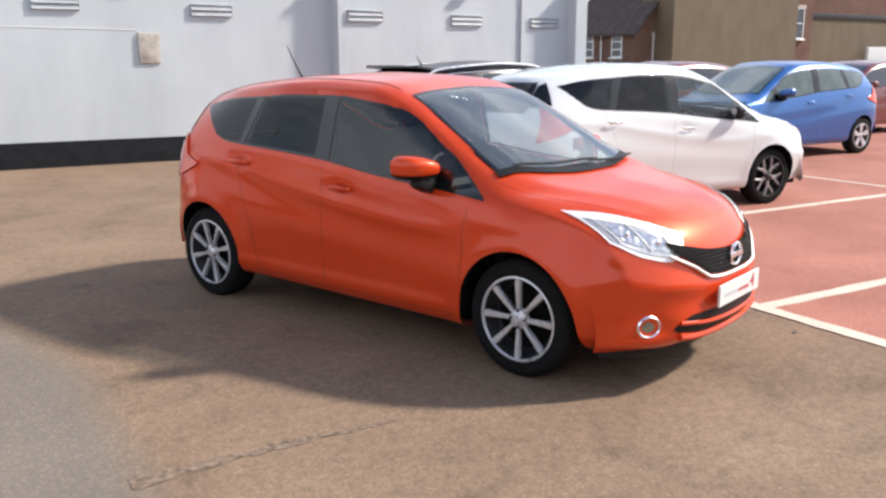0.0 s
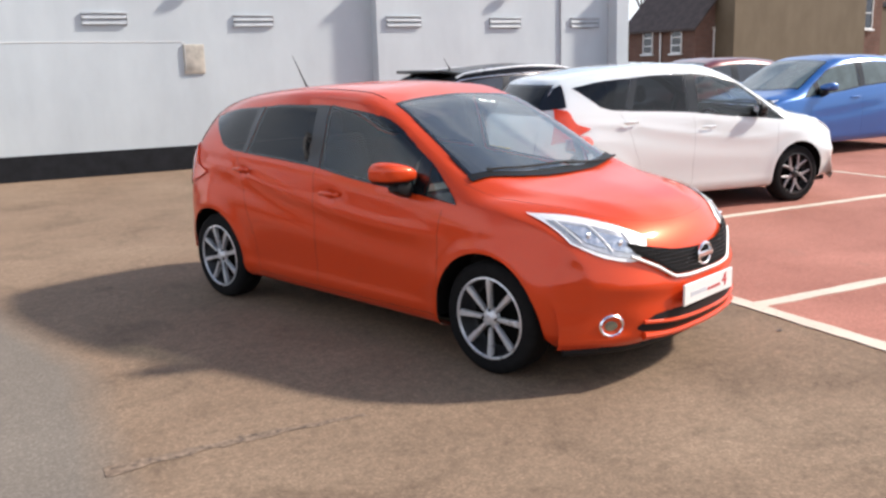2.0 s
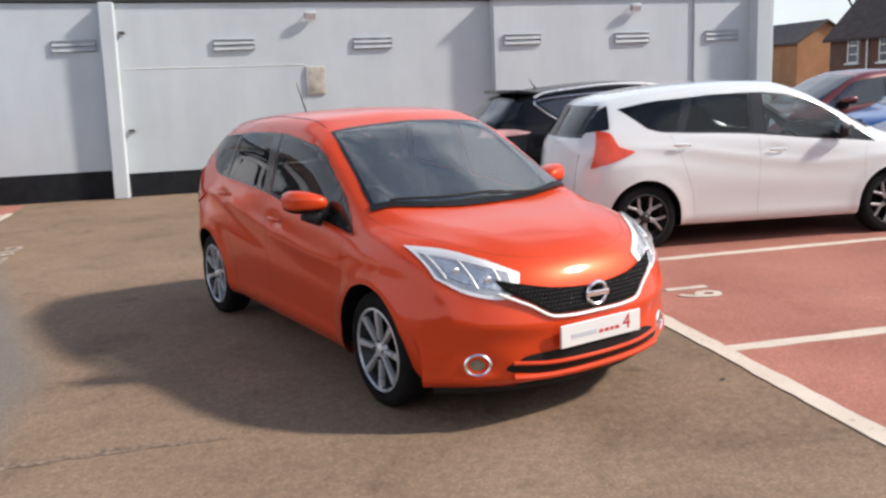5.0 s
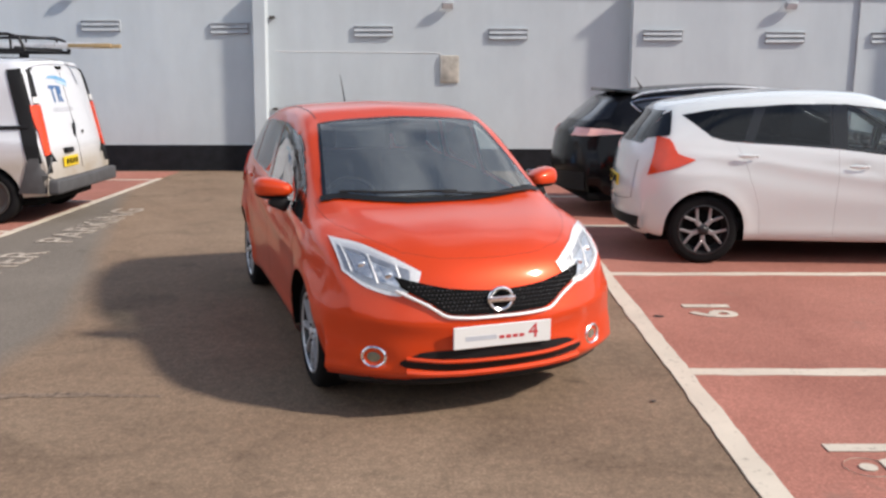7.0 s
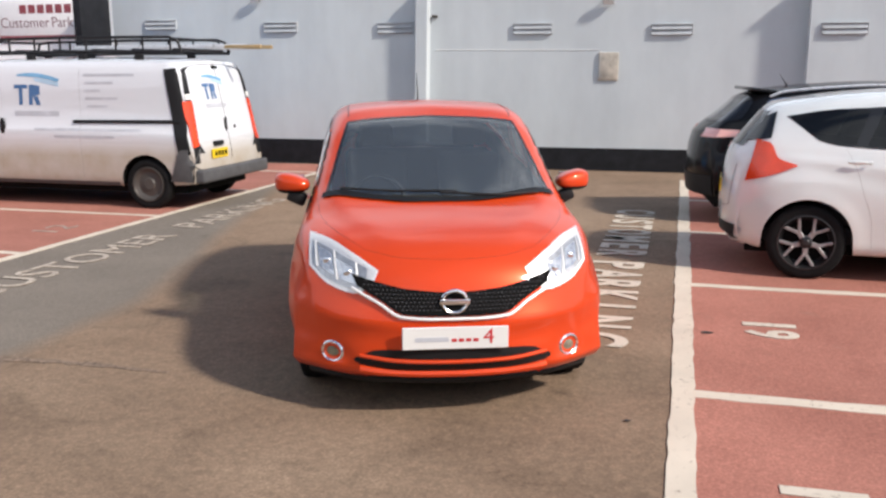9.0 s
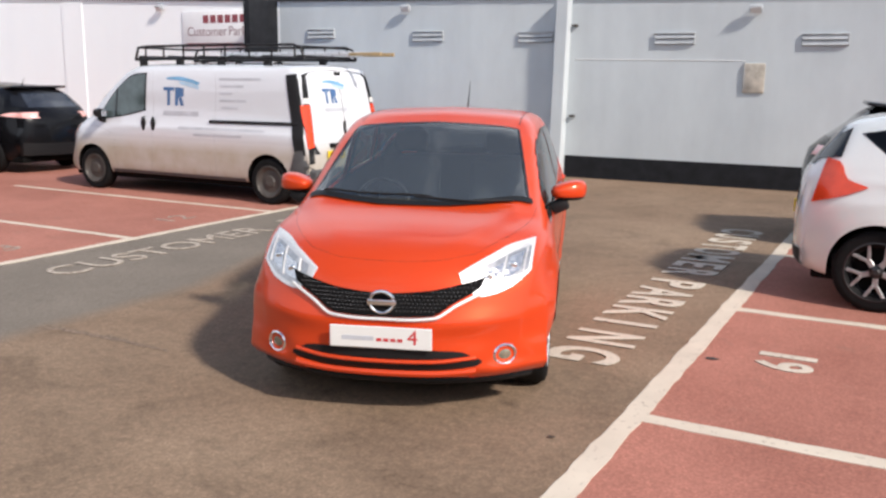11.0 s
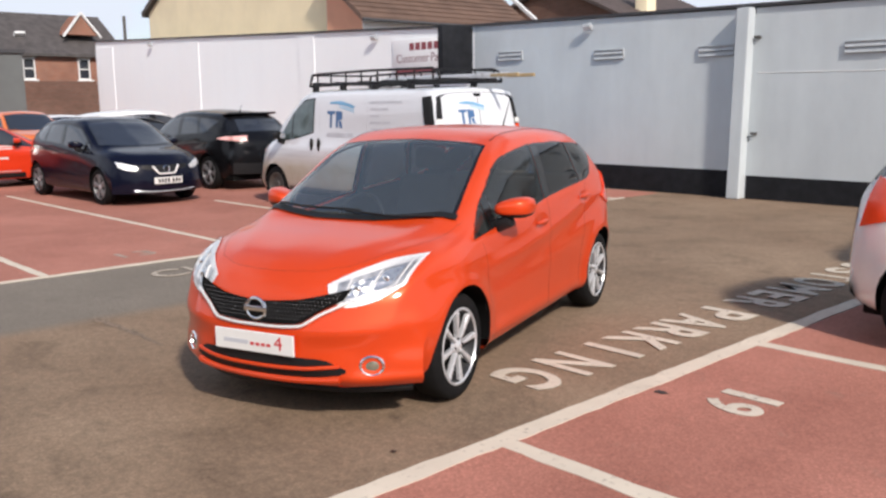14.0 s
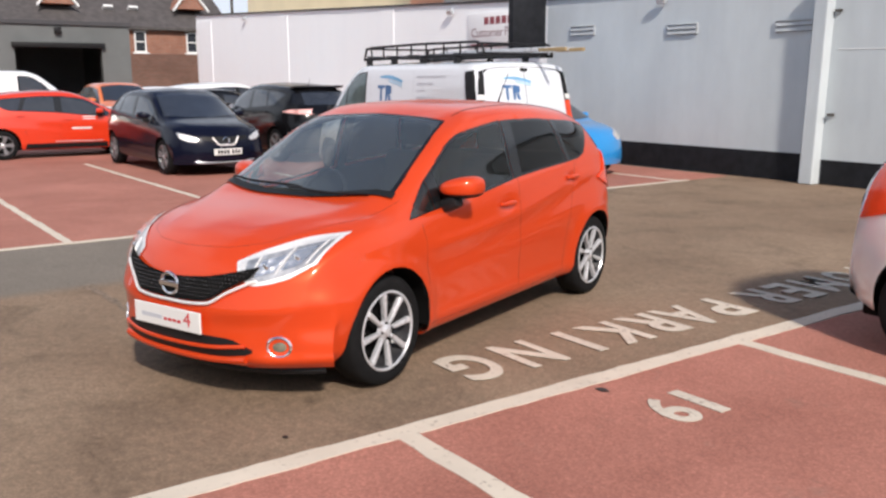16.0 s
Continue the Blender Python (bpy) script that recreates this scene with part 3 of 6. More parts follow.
# A small hatchback: x ahead, y to its left, z up, from the middle between the axles.
HATCH = dict(
    rear=-1.95, nose=2.1, axle=1.3, wheel=0.312, arch=0.352, bow=0.37, tail_bow=0.30,
    tuck=[(-2.0, 0.14), (-1.6, 0.08), (1.35, 0.06), (1.7, 0.11), (2.1, 0.27)],
    zs=[(-1.95, 0.31), (-1.90, 0.25), (-1.6, 0.215), (-0.9, 0.20), (0.9, 0.19), (1.6, 0.19), (1.98, 0.195), (2.06, 0.205), (2.1, 0.225)],
    w=[(-1.95, 0.73), (-1.82, 0.79), (-1.5, 0.835), (-1.3, 0.845), (0, 0.838), (1.3, 0.845), (1.8, 0.838), (2.1, 0.822)],
    yb=[(-1.95, 0.68), (-1.82, 0.72), (-1.6, 0.755), (-1, 0.785), (0, 0.80), (0.9, 0.805), (1.3, 0.80), (1.7, 0.775), (2.0, 0.74), (2.1, 0.70)],
    zb=[(-1.95, 0.74), (-1.90, 0.88), (-1.80, 1.0), (-1.6, 1.075), (-1.1, 1.075), (-0.14, 1.02), (0.5, 0.95), (1.07, 0.895), (1.4, 0.87), (1.7, 0.82), (1.95, 0.74), (2.05, 0.66), (2.1, 0.53)],
    yr=[(-1.95, 0.62), (-1.87, 0.60), (-1.72, 0.545), (-1.5, 0.56), (-1.1, 0.605), (-0.6, 0.63), (0.15, 0.622), (0.6, 0.645), (1.0, 0.69), (1.2, 0.705), (1.5, 0.68), (1.9, 0.62), (2.1, 0.56)],
    zr=[(-1.95, 0.80), (-1.92, 0.93), (-1.83, 1.06), (-1.69, 1.23), (-1.58, 1.325), (-1.47, 1.36), (-1, 1.44), (-0.4, 1.475), (0.1, 1.455), (0.4, 1.375), (0.7, 1.225), (1.0, 1.05), (1.15, 0.985), (1.25, 0.957), (1.4, 0.935), (1.7, 0.878), (1.9, 0.80), (2.0, 0.735), (2.06, 0.665), (2.1, 0.545)],
    zt=[(-1.95, 0.84), (-1.93, 0.97), (-1.85, 1.10), (-1.72, 1.27), (-1.61, 1.395), (-1.54, 1.425), (-1.35, 1.46), (-0.8, 1.522), (-0.3, 1.542), (0.1, 1.525), (0.35, 1.455), (0.7, 1.285), (1.0, 1.14), (1.2, 1.043), (1.28, 1.008), (1.38, 0.985), (1.6, 0.95), (1.85, 0.885), (1.98, 0.80), (2.05, 0.70), (2.1, 0.555)],
    crease=[(-1.9, 0.98), (-1.4, 0.975), (-0.95, 0.945), (-0.5, 0.865), (0, 0.79), (0.6, 0.735), (1.3, 0.72)],
    screen=((1.262, 1.085, 0.675), (0.345, 0.365, 0.55)),
    rear_window=((0.55, 1.06), (0.49, 1.345)),
    windows=[
        ("front_quarter_glass", [(1.075, 0.90), (0.83, 0.928)], [(1.055, 0.925), (0.83, 1.10)], False),
        ("front_door_glass", [(0.77, 0.935), (0.3, 0.975), (-0.09, 1.025)], [(0.77, 1.135), (0.40, 1.342), (-0.09, 1.412)], False),
        ("rear_door_glass", [(-0.19, 1.035), (-0.55, 1.06), (-0.90, 1.078)], [(-0.19, 1.41), (-0.5, 1.41), (-0.77, 1.392)], True),
        ("rear_quarter_glass", [(-0.95, 1.082), (-1.08, 1.09), (-1.22, 1.125)], [(-0.83, 1.388), (-1.15, 1.368), (-1.47, 1.312)], True),
    ],
    pillars=[([(0.83, 0.928), (0.77, 0.935)], [(0.83, 1.10), (0.77, 1.135)]), ([(-0.09, 1.025), (-0.19, 1.035)], [(-0.09, 1.405), (-0.19, 1.41)]), ([(-0.90, 1.078), (-0.95, 1.082)], [(-0.77, 1.392), (-0.83, 1.388)])],
    seams=[[(0.98, 0.87), (0.96, 0.7), (0.96, 0.4), (0.95, 0.27)], [(-0.14, 1.02), (-0.13, 0.8), (-0.14, 0.5), (-0.14, 0.27)], [(-1.02, 1.07), (-0.93, 0.9), (-0.87, 0.72), (-0.80, 0.5), (-0.78, 0.27)], [(0.95, 0.27), (0.4, 0.262), (-0.14, 0.262), (-0.78, 0.275)]],
    handles=[(0.02, 0.875), (-0.93, 0.965)],
    mirror=(0.70, 0.985),
    lamp=([(0.40, 0.70), (0.49, 0.655), (0.62, 0.685), (0.725, 0.757)], [(0.37, 0.765), (0.50, 0.832), (0.63, 0.878), (0.735, 0.888)]),
    tail=([(-1.37, 0.925), (-1.52, 0.86), (-1.76, 0.79)], [(-1.38, 0.935), (-1.52, 0.985), (-1.58, 1.10), (-1.68, 1.12)]),
    wrap=([(-1.58, 1.135), (-1.78, 1.10)], [(-1.54, 1.345), (-1.61, 1.31)]),
)


def scaled(spec, sx, sy, sz, **more):
    """The same kind of body stretched to other outside sizes."""
    out = dict(spec)
    for k in ("zs", "zb", "zr", "zt", "crease"):
        out[k] = [(a * sx, b * sz) for a, b in spec[k]]
    for k in ("w", "yb", "yr"):
        out[k] = [(a * sx, b * sy) for a, b in spec[k]]
    for k in ("rear", "nose", "axle"):
        out[k] = spec[k] * sx
    (a, b, c), (d, e, f) = spec["screen"]
    out["screen"] = ((a * sx, b * sx, c * sy), (d * sx, e * sx, f * sy))
    (a, b), (c, d) = spec["rear_window"]
    out["rear_window"] = ((a * sy, b * sz), (c * sy, d * sz))
    q = lambda pts: [(a * sx, b * sz) for a, b in pts]
    out["windows"] = [(n, q(a), q(b), t) for n, a, b, t in spec["windows"]]
    out["pillars"] = [(q(a), q(b)) for a, b in spec["pillars"]]
    out["seams"] = [q(a) for a in spec["seams"]]
    out["handles"] = q(spec["handles"])
    out["mirror"] = q([spec["mirror"]])[0]
    out["lamp"] = tuple([(a * sy, b * sz) for a, b in s] for s in spec["lamp"])
    out["tail"] = tuple(q(s) for s in spec["tail"])
    out["wrap"] = tuple(q(s) for s in spec["wrap"])
    out.update(more)
    return out


def shell(spec, fine):
    """The closed outer skin of a body, as a bmesh grid."""
    f = {k: curve(spec[k]) for k in ("zs", "w", "yb", "zb", "yr", "zr", "zt")}
    r, n = spec["rear"], spec["nose"]
    k = 1.0 if fine else 0.42
    xs = np.unique(np.concatenate([np.linspace(r, r + 0.32, int(22 * k)), np.linspace(r + 0.32, n - 0.42, int(165 * k)), np.linspace(n - 0.42, n, int(36 * k))]).round(4))
    counts = [2, 5, 24, 18, 3, 16, 5, 10] if fine else [2, 2, 6, 4, 2, 8, 3, 6]
    bm = bmesh.new()
    rows = []
    wmax = max(b for _, b in spec["w"])
    for x in xs:
        zs, w, yb, zb, yr, zr, zt = (float(f[q](x)) for q in ("zs", "w", "yb", "zb", "yr", "zr", "zt"))
        zr, zb = min(zr, zt - 0.004), min(zb, zt - 0.012)
        hh = zb - zs
        crease = curve(spec["crease"])(x) if "crease" in spec else None
        tk = float(curve(spec["tuck"])(x)) if "tuck" in spec else 0.06
        keys = [(w - tk - 0.10, zs), (w - tk, zs + 0.02 * min(1, hh)), (w - 0.022 - 0.45 * (tk - 0.06), zs + 0.16 * hh), (w, zs + (0.58 + 0.08 * math.exp(-(((abs(x) - spec["axle"]) / 0.35) ** 2))) * hh), (yb + 0.012, zb - 0.05 * hh), (yb - 0.006, zb + min(0.012, 0.3 * max(zr - zb, 0.01))), (yr, zr), (yr * 0.80, zr + (zt - zr) * 0.62), (0, zt)]
        pts = np.array(keys)
        t = np.r_[0, np.cumsum(np.hypot(*np.diff(pts, axis=0).T) + 1e-4)]
        cy, cz = curve(list(zip(t, pts[:, 0]))), curve(list(zip(t, pts[:, 1])))
        ts = np.concatenate([np.linspace(t[i], t[i + 1], c, endpoint=False) for i, c in enumerate(counts)] + [[t[-1]]])
        half = [(float(cy(q)), float(cz(q))) for q in ts]
        if crease is not None:
            fade = max(0.0, min(1.0, (x - r - 0.25) / 0.3)) * max(0.0, min(1.0, (1.15 - x) / 0.4))
            half = [(y + fade * spec.get("relief", 0.7) * (0.012 * math.exp(-(((z - crease) / 0.036) ** 2)) - 0.015 * math.exp(-(((z - crease + 0.11) / 0.075) ** 2)) + 0.020 * math.exp(-(((z - 0.29) / 0.045) ** 2))) if y > 0.6 and z < zb else y, z) for y, z in half]
        row = []
        for y, z in half + [(-y, z) for y, z in half[-2::-1]]:
            a = max(0.0, min(1.0, (x - (n - 1.1)) / 1.1)) ** 2
            b = max(0.0, min(1.0, ((r + 0.8) - x) / 0.8)) ** 2
            q = min(1.0, abs(y) / wmax)
            row.append(bm.verts.new((x - spec["bow"] * a * q**2.6 + spec["tail_bow"] * b * q**2.6, y, z)))
        rows.append(row)
    for a, b in zip(rows, rows[1:]):
        for i in range(len(a) - 1):
            bm.faces.new((a[i], b[i], b[i + 1], a[i + 1]))
    for row, s in ((rows[0], -1), (rows[-1], 1)):
        z0, levels = row[0].co.z, 26 if fine else 6
        last = row
        for k in range(1, levels + 1):
            t = 1 - k / levels
            low = []
            for v in row:
                z = z0 + (v.co.z - z0) * t
                q = min(1.0, abs(v.co.y) / wmax)
                out = 0.022 * math.sin(math.pi * t) * min(1.0, (v.co.z - z0) / 0.35)
                if fine and s > 0:
                    out -= 0.030 * max(0.0, 1 - t * 3.2) * (1 - min(1.0, q * 1.6) ** 3)
                low.append(bm.verts.new((v.co.x + s * out, v.co.y, z)))
            for i in range(len(row) - 1):
                if (last[i].co - low[i].co).length + (last[i + 1].co - low[i + 1].co).length > 1e-4:
                    bm.faces.new((last[i], last[i + 1], low[i + 1], low[i]))
            last = low
    if fine:
        sculpt(spec, bm)
        bmesh.ops.remove_doubles(bm, verts=bm.verts[:], dist=1e-4)
        for _ in range(3):
            bmesh.ops.smooth_vert(bm, verts=[v for v in bm.verts if not v.is_boundary], factor=0.5, use_axis_x=True, use_axis_y=True, use_axis_z=True)
    lean = spec.get("lean", 0.0)
    if lean:
        for v in bm.verts:
            v.co.x += lean * max(0.0, v.co.z - 0.6) * max(0.0, min(1.0, (r + 1.3 - v.co.x) / 1.0))
    bmesh.ops.remove_doubles(bm, verts=bm.verts[:], dist=1e-4)
    bmesh.ops.recalc_face_normals(bm, faces=bm.faces[:])
    return bm


def bell(a, width):
    return math.exp(-((a / width) ** 2))


def sculpt(spec, bm):
    """Flared arches, drawn-in doors, handle bowls, bonnet creases and the bumper's ridge, fog lamp bays and tucked chin."""
    ax, hub, R = spec["axle"], spec["wheel"] + 0.01, spec["arch"]
    clamp = lambda t: max(0.0, min(1.0, t))
    for v in bm.verts:
        x, y, z = v.co
        s, a = (1 if y >= 0 else -1), abs(y)
        if a > 0.5 and z < 1.0:
            out = sum(spec.get("flare", 0.021) * bell(math.hypot(x - c, z - hub) - R - 0.005, 0.07) for c in (ax, -ax))
            out -= 0.009 * clamp((0.95 - abs(x)) / 0.4) * bell(z - 0.47, 0.13)
            for hx, hz in spec["handles"]:
                out -= 0.020 * bell(x - hx, 0.075) * bell(z - hz + 0.004, 0.034)
            out += 0.016 * bell(x - 1.28, 0.28) * bell(z - 0.80, 0.06)
            y += s * out
        if x > 1.05 and z > 0.75:
            edge = 0.63 - 0.36 * (x - 1.15) / 0.75
            z += clamp((x - 1.1) / 0.2) * clamp((1.98 - x) / 0.25) * (0.010 * bell(a - edge, 0.035) - 0.008 * bell(a - edge - 0.10, 0.05))
        if x > 1.5 and z < 0.72:
            d = Vector((x - 1.15, y)).normalized()
            q, side = clamp(a / 0.8), clamp(a * 2.4)
            out = 0.017 * side * bell(z - 0.515 - 0.055 * q * q, 0.04) - 0.012 * side * bell(z - 0.43, 0.055)
            out -= 0.075 * clamp((0.29 - z) / 0.11) ** 1.4
            out -= 0.022 * bell(a - 0.61, 0.085) * bell(z - 0.345, 0.06)
            out += 0.016 * clamp((a - 0.3) * 4) * bell(z - 0.265, 0.03)
            k = clamp((x - 1.56) / 0.32)
            out *= k * k * (3 - 2 * k)
            x, y = x + d.x * out, y + d.y * out
        v.co = (x, y, z)


def inside(p, poly):
    c = False
    for (x0, y0), (x1, y1) in zip(poly, poly[1:] + poly[:1]):
        if (y0 > p[1]) != (y1 > p[1]) and p[0] < (x1 - x0) * (p[1] - y0) / (y1 - y0) + x0:
            c = not c
    return c


def nearest(p, poly):
    best = None
    for a, b in zip(poly, poly[1:] + poly[:1]):
        ax, ay, bx, by = *a, *b
        d = (bx - ax) ** 2 + (by - ay) ** 2
        t = max(0, min(1, ((p[0] - ax) * (bx - ax) + (p[1] - ay) * (by - ay)) / d)) if d else 0
        q = (ax + t * (bx - ax), ay + t * (by - ay))
        e = (q[0] - p[0]) ** 2 + (q[1] - p[1]) ** 2
        if best is None or e < best[0]:
            best = (e, q)
    return best[1]


def cut(bm, poly, axes, keep, snap=True):
    """Opens the skin where its faces lie within a polygon seen along one axis; the rim is drawn onto the polygon."""
    i, j = axes
    lo = (min(p[0] for p in poly), min(p[1] for p in poly))
    hi = (max(p[0] for p in poly), max(p[1] for p in poly))
    gone = []
    for f in bm.faces:
        c = f.calc_center_median()
        if lo[0] <= c[i] <= hi[0] and lo[1] <= c[j] <= hi[1] and keep(c, f.normal) and inside((c[i], c[j]), poly):
            gone.append(f)
    rim = {v for f in gone for v in f.verts}
    bmesh.ops.delete(bm, geom=gone, context="FACES")
    for v in rim:
        if v.is_valid and v.link_faces and snap:
            v.co[i], v.co[j] = nearest((v.co[i], v.co[j]), poly)


def spread(pts, n):
    p = np.array(pts, float)
    t = np.r_[0, np.cumsum(np.hypot(*np.diff(p, axis=0).T))]
    cx, cy = curve(list(zip(t, p[:, 0]))), curve(list(zip(t, p[:, 1])))
    return [(float(cx(q)), float(cy(q))) for q in np.linspace(0, t[-1], n)]


class Skin:
    """Lays things onto a body: rays meet the uncut skin."""

    def __init__(self, bm):
        self.tree = BVHTree.FromBMesh(bm)

    def on(self, kind, a, b, off=0.0):
        if kind in ("left", "right"):
            s = 1 if kind == "left" else -1
            o, d = Vector((a, 3 * s, b)), Vector((0, -s, 0))
        elif kind == "front":
            o, d = Vector((4, a, b)), Vector((-1, 0, 0))
        elif kind == "back":
            o, d = Vector((-4, a, b)), Vector((1, 0, 0))
        else:
            o, d = Vector((a, b, 4)), Vector((0, 0, -1))
        p, n, _, _ = self.tree.ray_cast(o, d)
        if p is None:
            p, n, _, _ = self.tree.find_nearest(o + d * 3.0)
        if n.dot(d) > 0:
            n = -n
        return p + n * off, n

    def patch(self, kind, lower, upper, nu=14, nv=8, off=0.004, edge=None, thick=0.0):
        """A panel between two outlines; edge: (part along, part across) that takes the second material."""
        us = list(np.linspace(0, 1, nu + 1))
        vs = list(np.linspace(0, 1, nv + 1))
        if edge:
            us = sorted(set([u for u in us if edge[0] < u < 1 - edge[0]] + [0, edge[0], 1 - edge[0], 1]))
            vs = sorted(set([v for v in vs if edge[1] < v < 1 - edge[1]] + [0, edge[1], 1 - edge[1], 1]))
        low, up = spread(lower, 60), spread(upper, 60)
        pick = lambda c, u: tuple(np.array(c[int(u * 59)]) * (1 - (u * 59) % 1) + np.array(c[min(59, int(u * 59) + 1)]) * ((u * 59) % 1))
        bm = bmesh.new()
        grid = []
        for v in vs:
            row = []
            for u in us:
                l, h = pick(low, u), pick(up, u)
                a, b = l[0] + (h[0] - l[0]) * v, l[1] + (h[1] - l[1]) * v
                row.append(bm.verts.new(self.on(kind, a, b, off)[0]))
            grid.append(row)
        flip = kind in ("right", "back")
        for j in range(len(vs) - 1):
            for i in range(len(us) - 1):
                q = (grid[j][i], grid[j][i + 1], grid[j + 1][i + 1], grid[j + 1][i])
                f = bm.faces.new(q)
                if edge and (us[i] < edge[0] - 1e-6 or us[i + 1] > 1 - edge[0] + 1e-6 or vs[j] < edge[1] - 1e-6 or vs[j + 1] > 1 - edge[1] + 1e-6):
                    f.material_index = 1
        bmesh.ops.recalc_face_normals(bm, faces=bm.faces[:])
        if thick:
            bmesh.ops.solidify(bm, geom=bm.faces[:], thickness=thick)
        return bm

    def strip(self, kind, pts, r, off=0.0, n=6, count=24):
        line = [self.on(kind, a, b, off)[0] for a, b in spread(pts, count)]
        return tube(line, r, n)


def tyre_bm(r, w):
    s = w / 2
    return lathe([(r - 0.104, -s + 0.03), (r - 0.085, -s + 0.008), (r - 0.045, -s), (r - 0.015, -s + 0.012), (r - 0.003, -s + 0.03), (r, 0), (r - 0.003, s - 0.03), (r - 0.015, s - 0.012), (r - 0.045, s), (r - 0.085, s - 0.008), (r - 0.104, s - 0.03)], 44)


def build_wheel(car, x, side, spec, style):
    """A wheel with its tyre, rim, spokes and hub cap; side: 1 on the left, -1 on the right."""
    r = spec["wheel"]
    y = side * (max(b for _, b in spec["w"]) - 0.125)
    wheel = new("wheel")
    wheel.parent = car
    wheel.matrix_basis = pose(x, y, r, 0, random.uniform(0, 60), 0 if side > 0 else 180)
    part("tyre", tyre_bm(r, 0.2), M_RUBBER, wheel)
    rr = r - (0.094 if style in ("black", "multi") else 0.108)
    if style == "black":
        part("sidewall_inner", lathe([(r - 0.13, 0.05), (r - 0.10, 0.09), (r - 0.094, 0.088)], 40), M_RUBBER, wheel)
    rim = lathe([(rr - 0.006, 0.02), (rr, 0.07), (rr + 0.008, 0.085), (rr + 0.008, 0.095), (rr - 0.001, 0.098), (rr - 0.007, 0.088)], 44)
    dark = style in ("black", "steel")
    part("rim", rim, {"steel": M_STEEL, "black": M_DARKALLOY, "grey": M_GREYALLOY}.get(style, M_ALLOY), wheel)
    part("rim_barrel", lathe([(rr - 0.007, 0.088), (rr - 0.014, 0.075), (rr - 0.026, 0.02), (rr - 0.045, 0.002)], 40), M_STEEL if style == "steel" else M_DARKALLOY, wheel, "dark inner rim")
    part("brake_disc", lathe([(0.0, 0.0), (rr - 0.02, 0.0), (rr - 0.02, -0.03), (0, -0.03)], 32), M_DARK, wheel)
    if style == "steel":
        part("wheel_trim", lathe([(0, 0.075), (0.07, 0.078), (0.085, 0.062), (rr - 0.06, 0.055), (rr - 0.015, 0.082), (rr - 0.012, 0.05)], 40), M_STEEL, wheel, "grey steel wheel disc")
    else:
        count = {"multi": 8, "black": 5, "five": 5, "grey": 5}[style]
        for k in range(count):
            a = 2 * math.pi * k / count
            bm = bmesh.new()
            if style == "black":
                stem = Vector((rr * 0.52, 0.076, 0))
                box(0.04, stem.x + 0.008, 0.052, 0.078, -0.021, 0.021, 0.005, 1, bm)
                for s in (-1, 1):
                    tip = math.radians(19) * s
                    p1 = Vector(((rr - 0.008) * math.cos(tip), 0.088, (rr - 0.008) * math.sin(tip)))
                    p0 = stem + Vector((-0.012, 0, 0.008 * s))
                    d = p1 - p0
                    box(0, d.length, -0.02, 0.004, -0.0125, 0.0125, 0.004, 1, bm, Matrix.Translation(p0) @ Matrix.Rotation(-math.atan2(d.z, d.x), 4, "Y"))
            else:
                wide = 0.0145 if style == "multi" else 0.04
                box(0.045, rr - 0.008, 0.055, 0.088, -1, 1, 0, 1, bm)
                for v in bm.verts:
                    t = (v.co.x - 0.045) / (rr - 0.053)
                    v.co.z *= wide * (0.60 + 0.62 * t)
                    v.co.y += 0.008 * t - (0.012 if abs(v.co.z) > 1 else 0)
                bmesh.ops.bevel(bm, geom=bm.edges[:], offset=0.006, segments=2, affect="EDGES")
            bm.transform(Matrix.Rotation(a, 4, "Y"))
            part("spoke", bm, {"grey": M_GREYALLOY, "black": M_MACHINED}.get(style, M_ALLOY), wheel)
        part("hub_cap", lathe([(0, 0.094), (0.02, 0.094), (0.026, 0.088), (0.05, 0.08), (0.058, 0.06)], 24), M_DARKALLOY if style == "black" else M_ALLOY, wheel)
        for k in range(4):
            a = 2 * math.pi * (k + 0.5) / 4
            part("wheel_nut", lathe([(0, 0.09), (0.008, 0.09), (0.009, 0.07)], 8, None, Matrix.Translation((0.045 * math.cos(a), 0, 0.045 * math.sin(a)))), M_DARK, wheel)
    return wheel


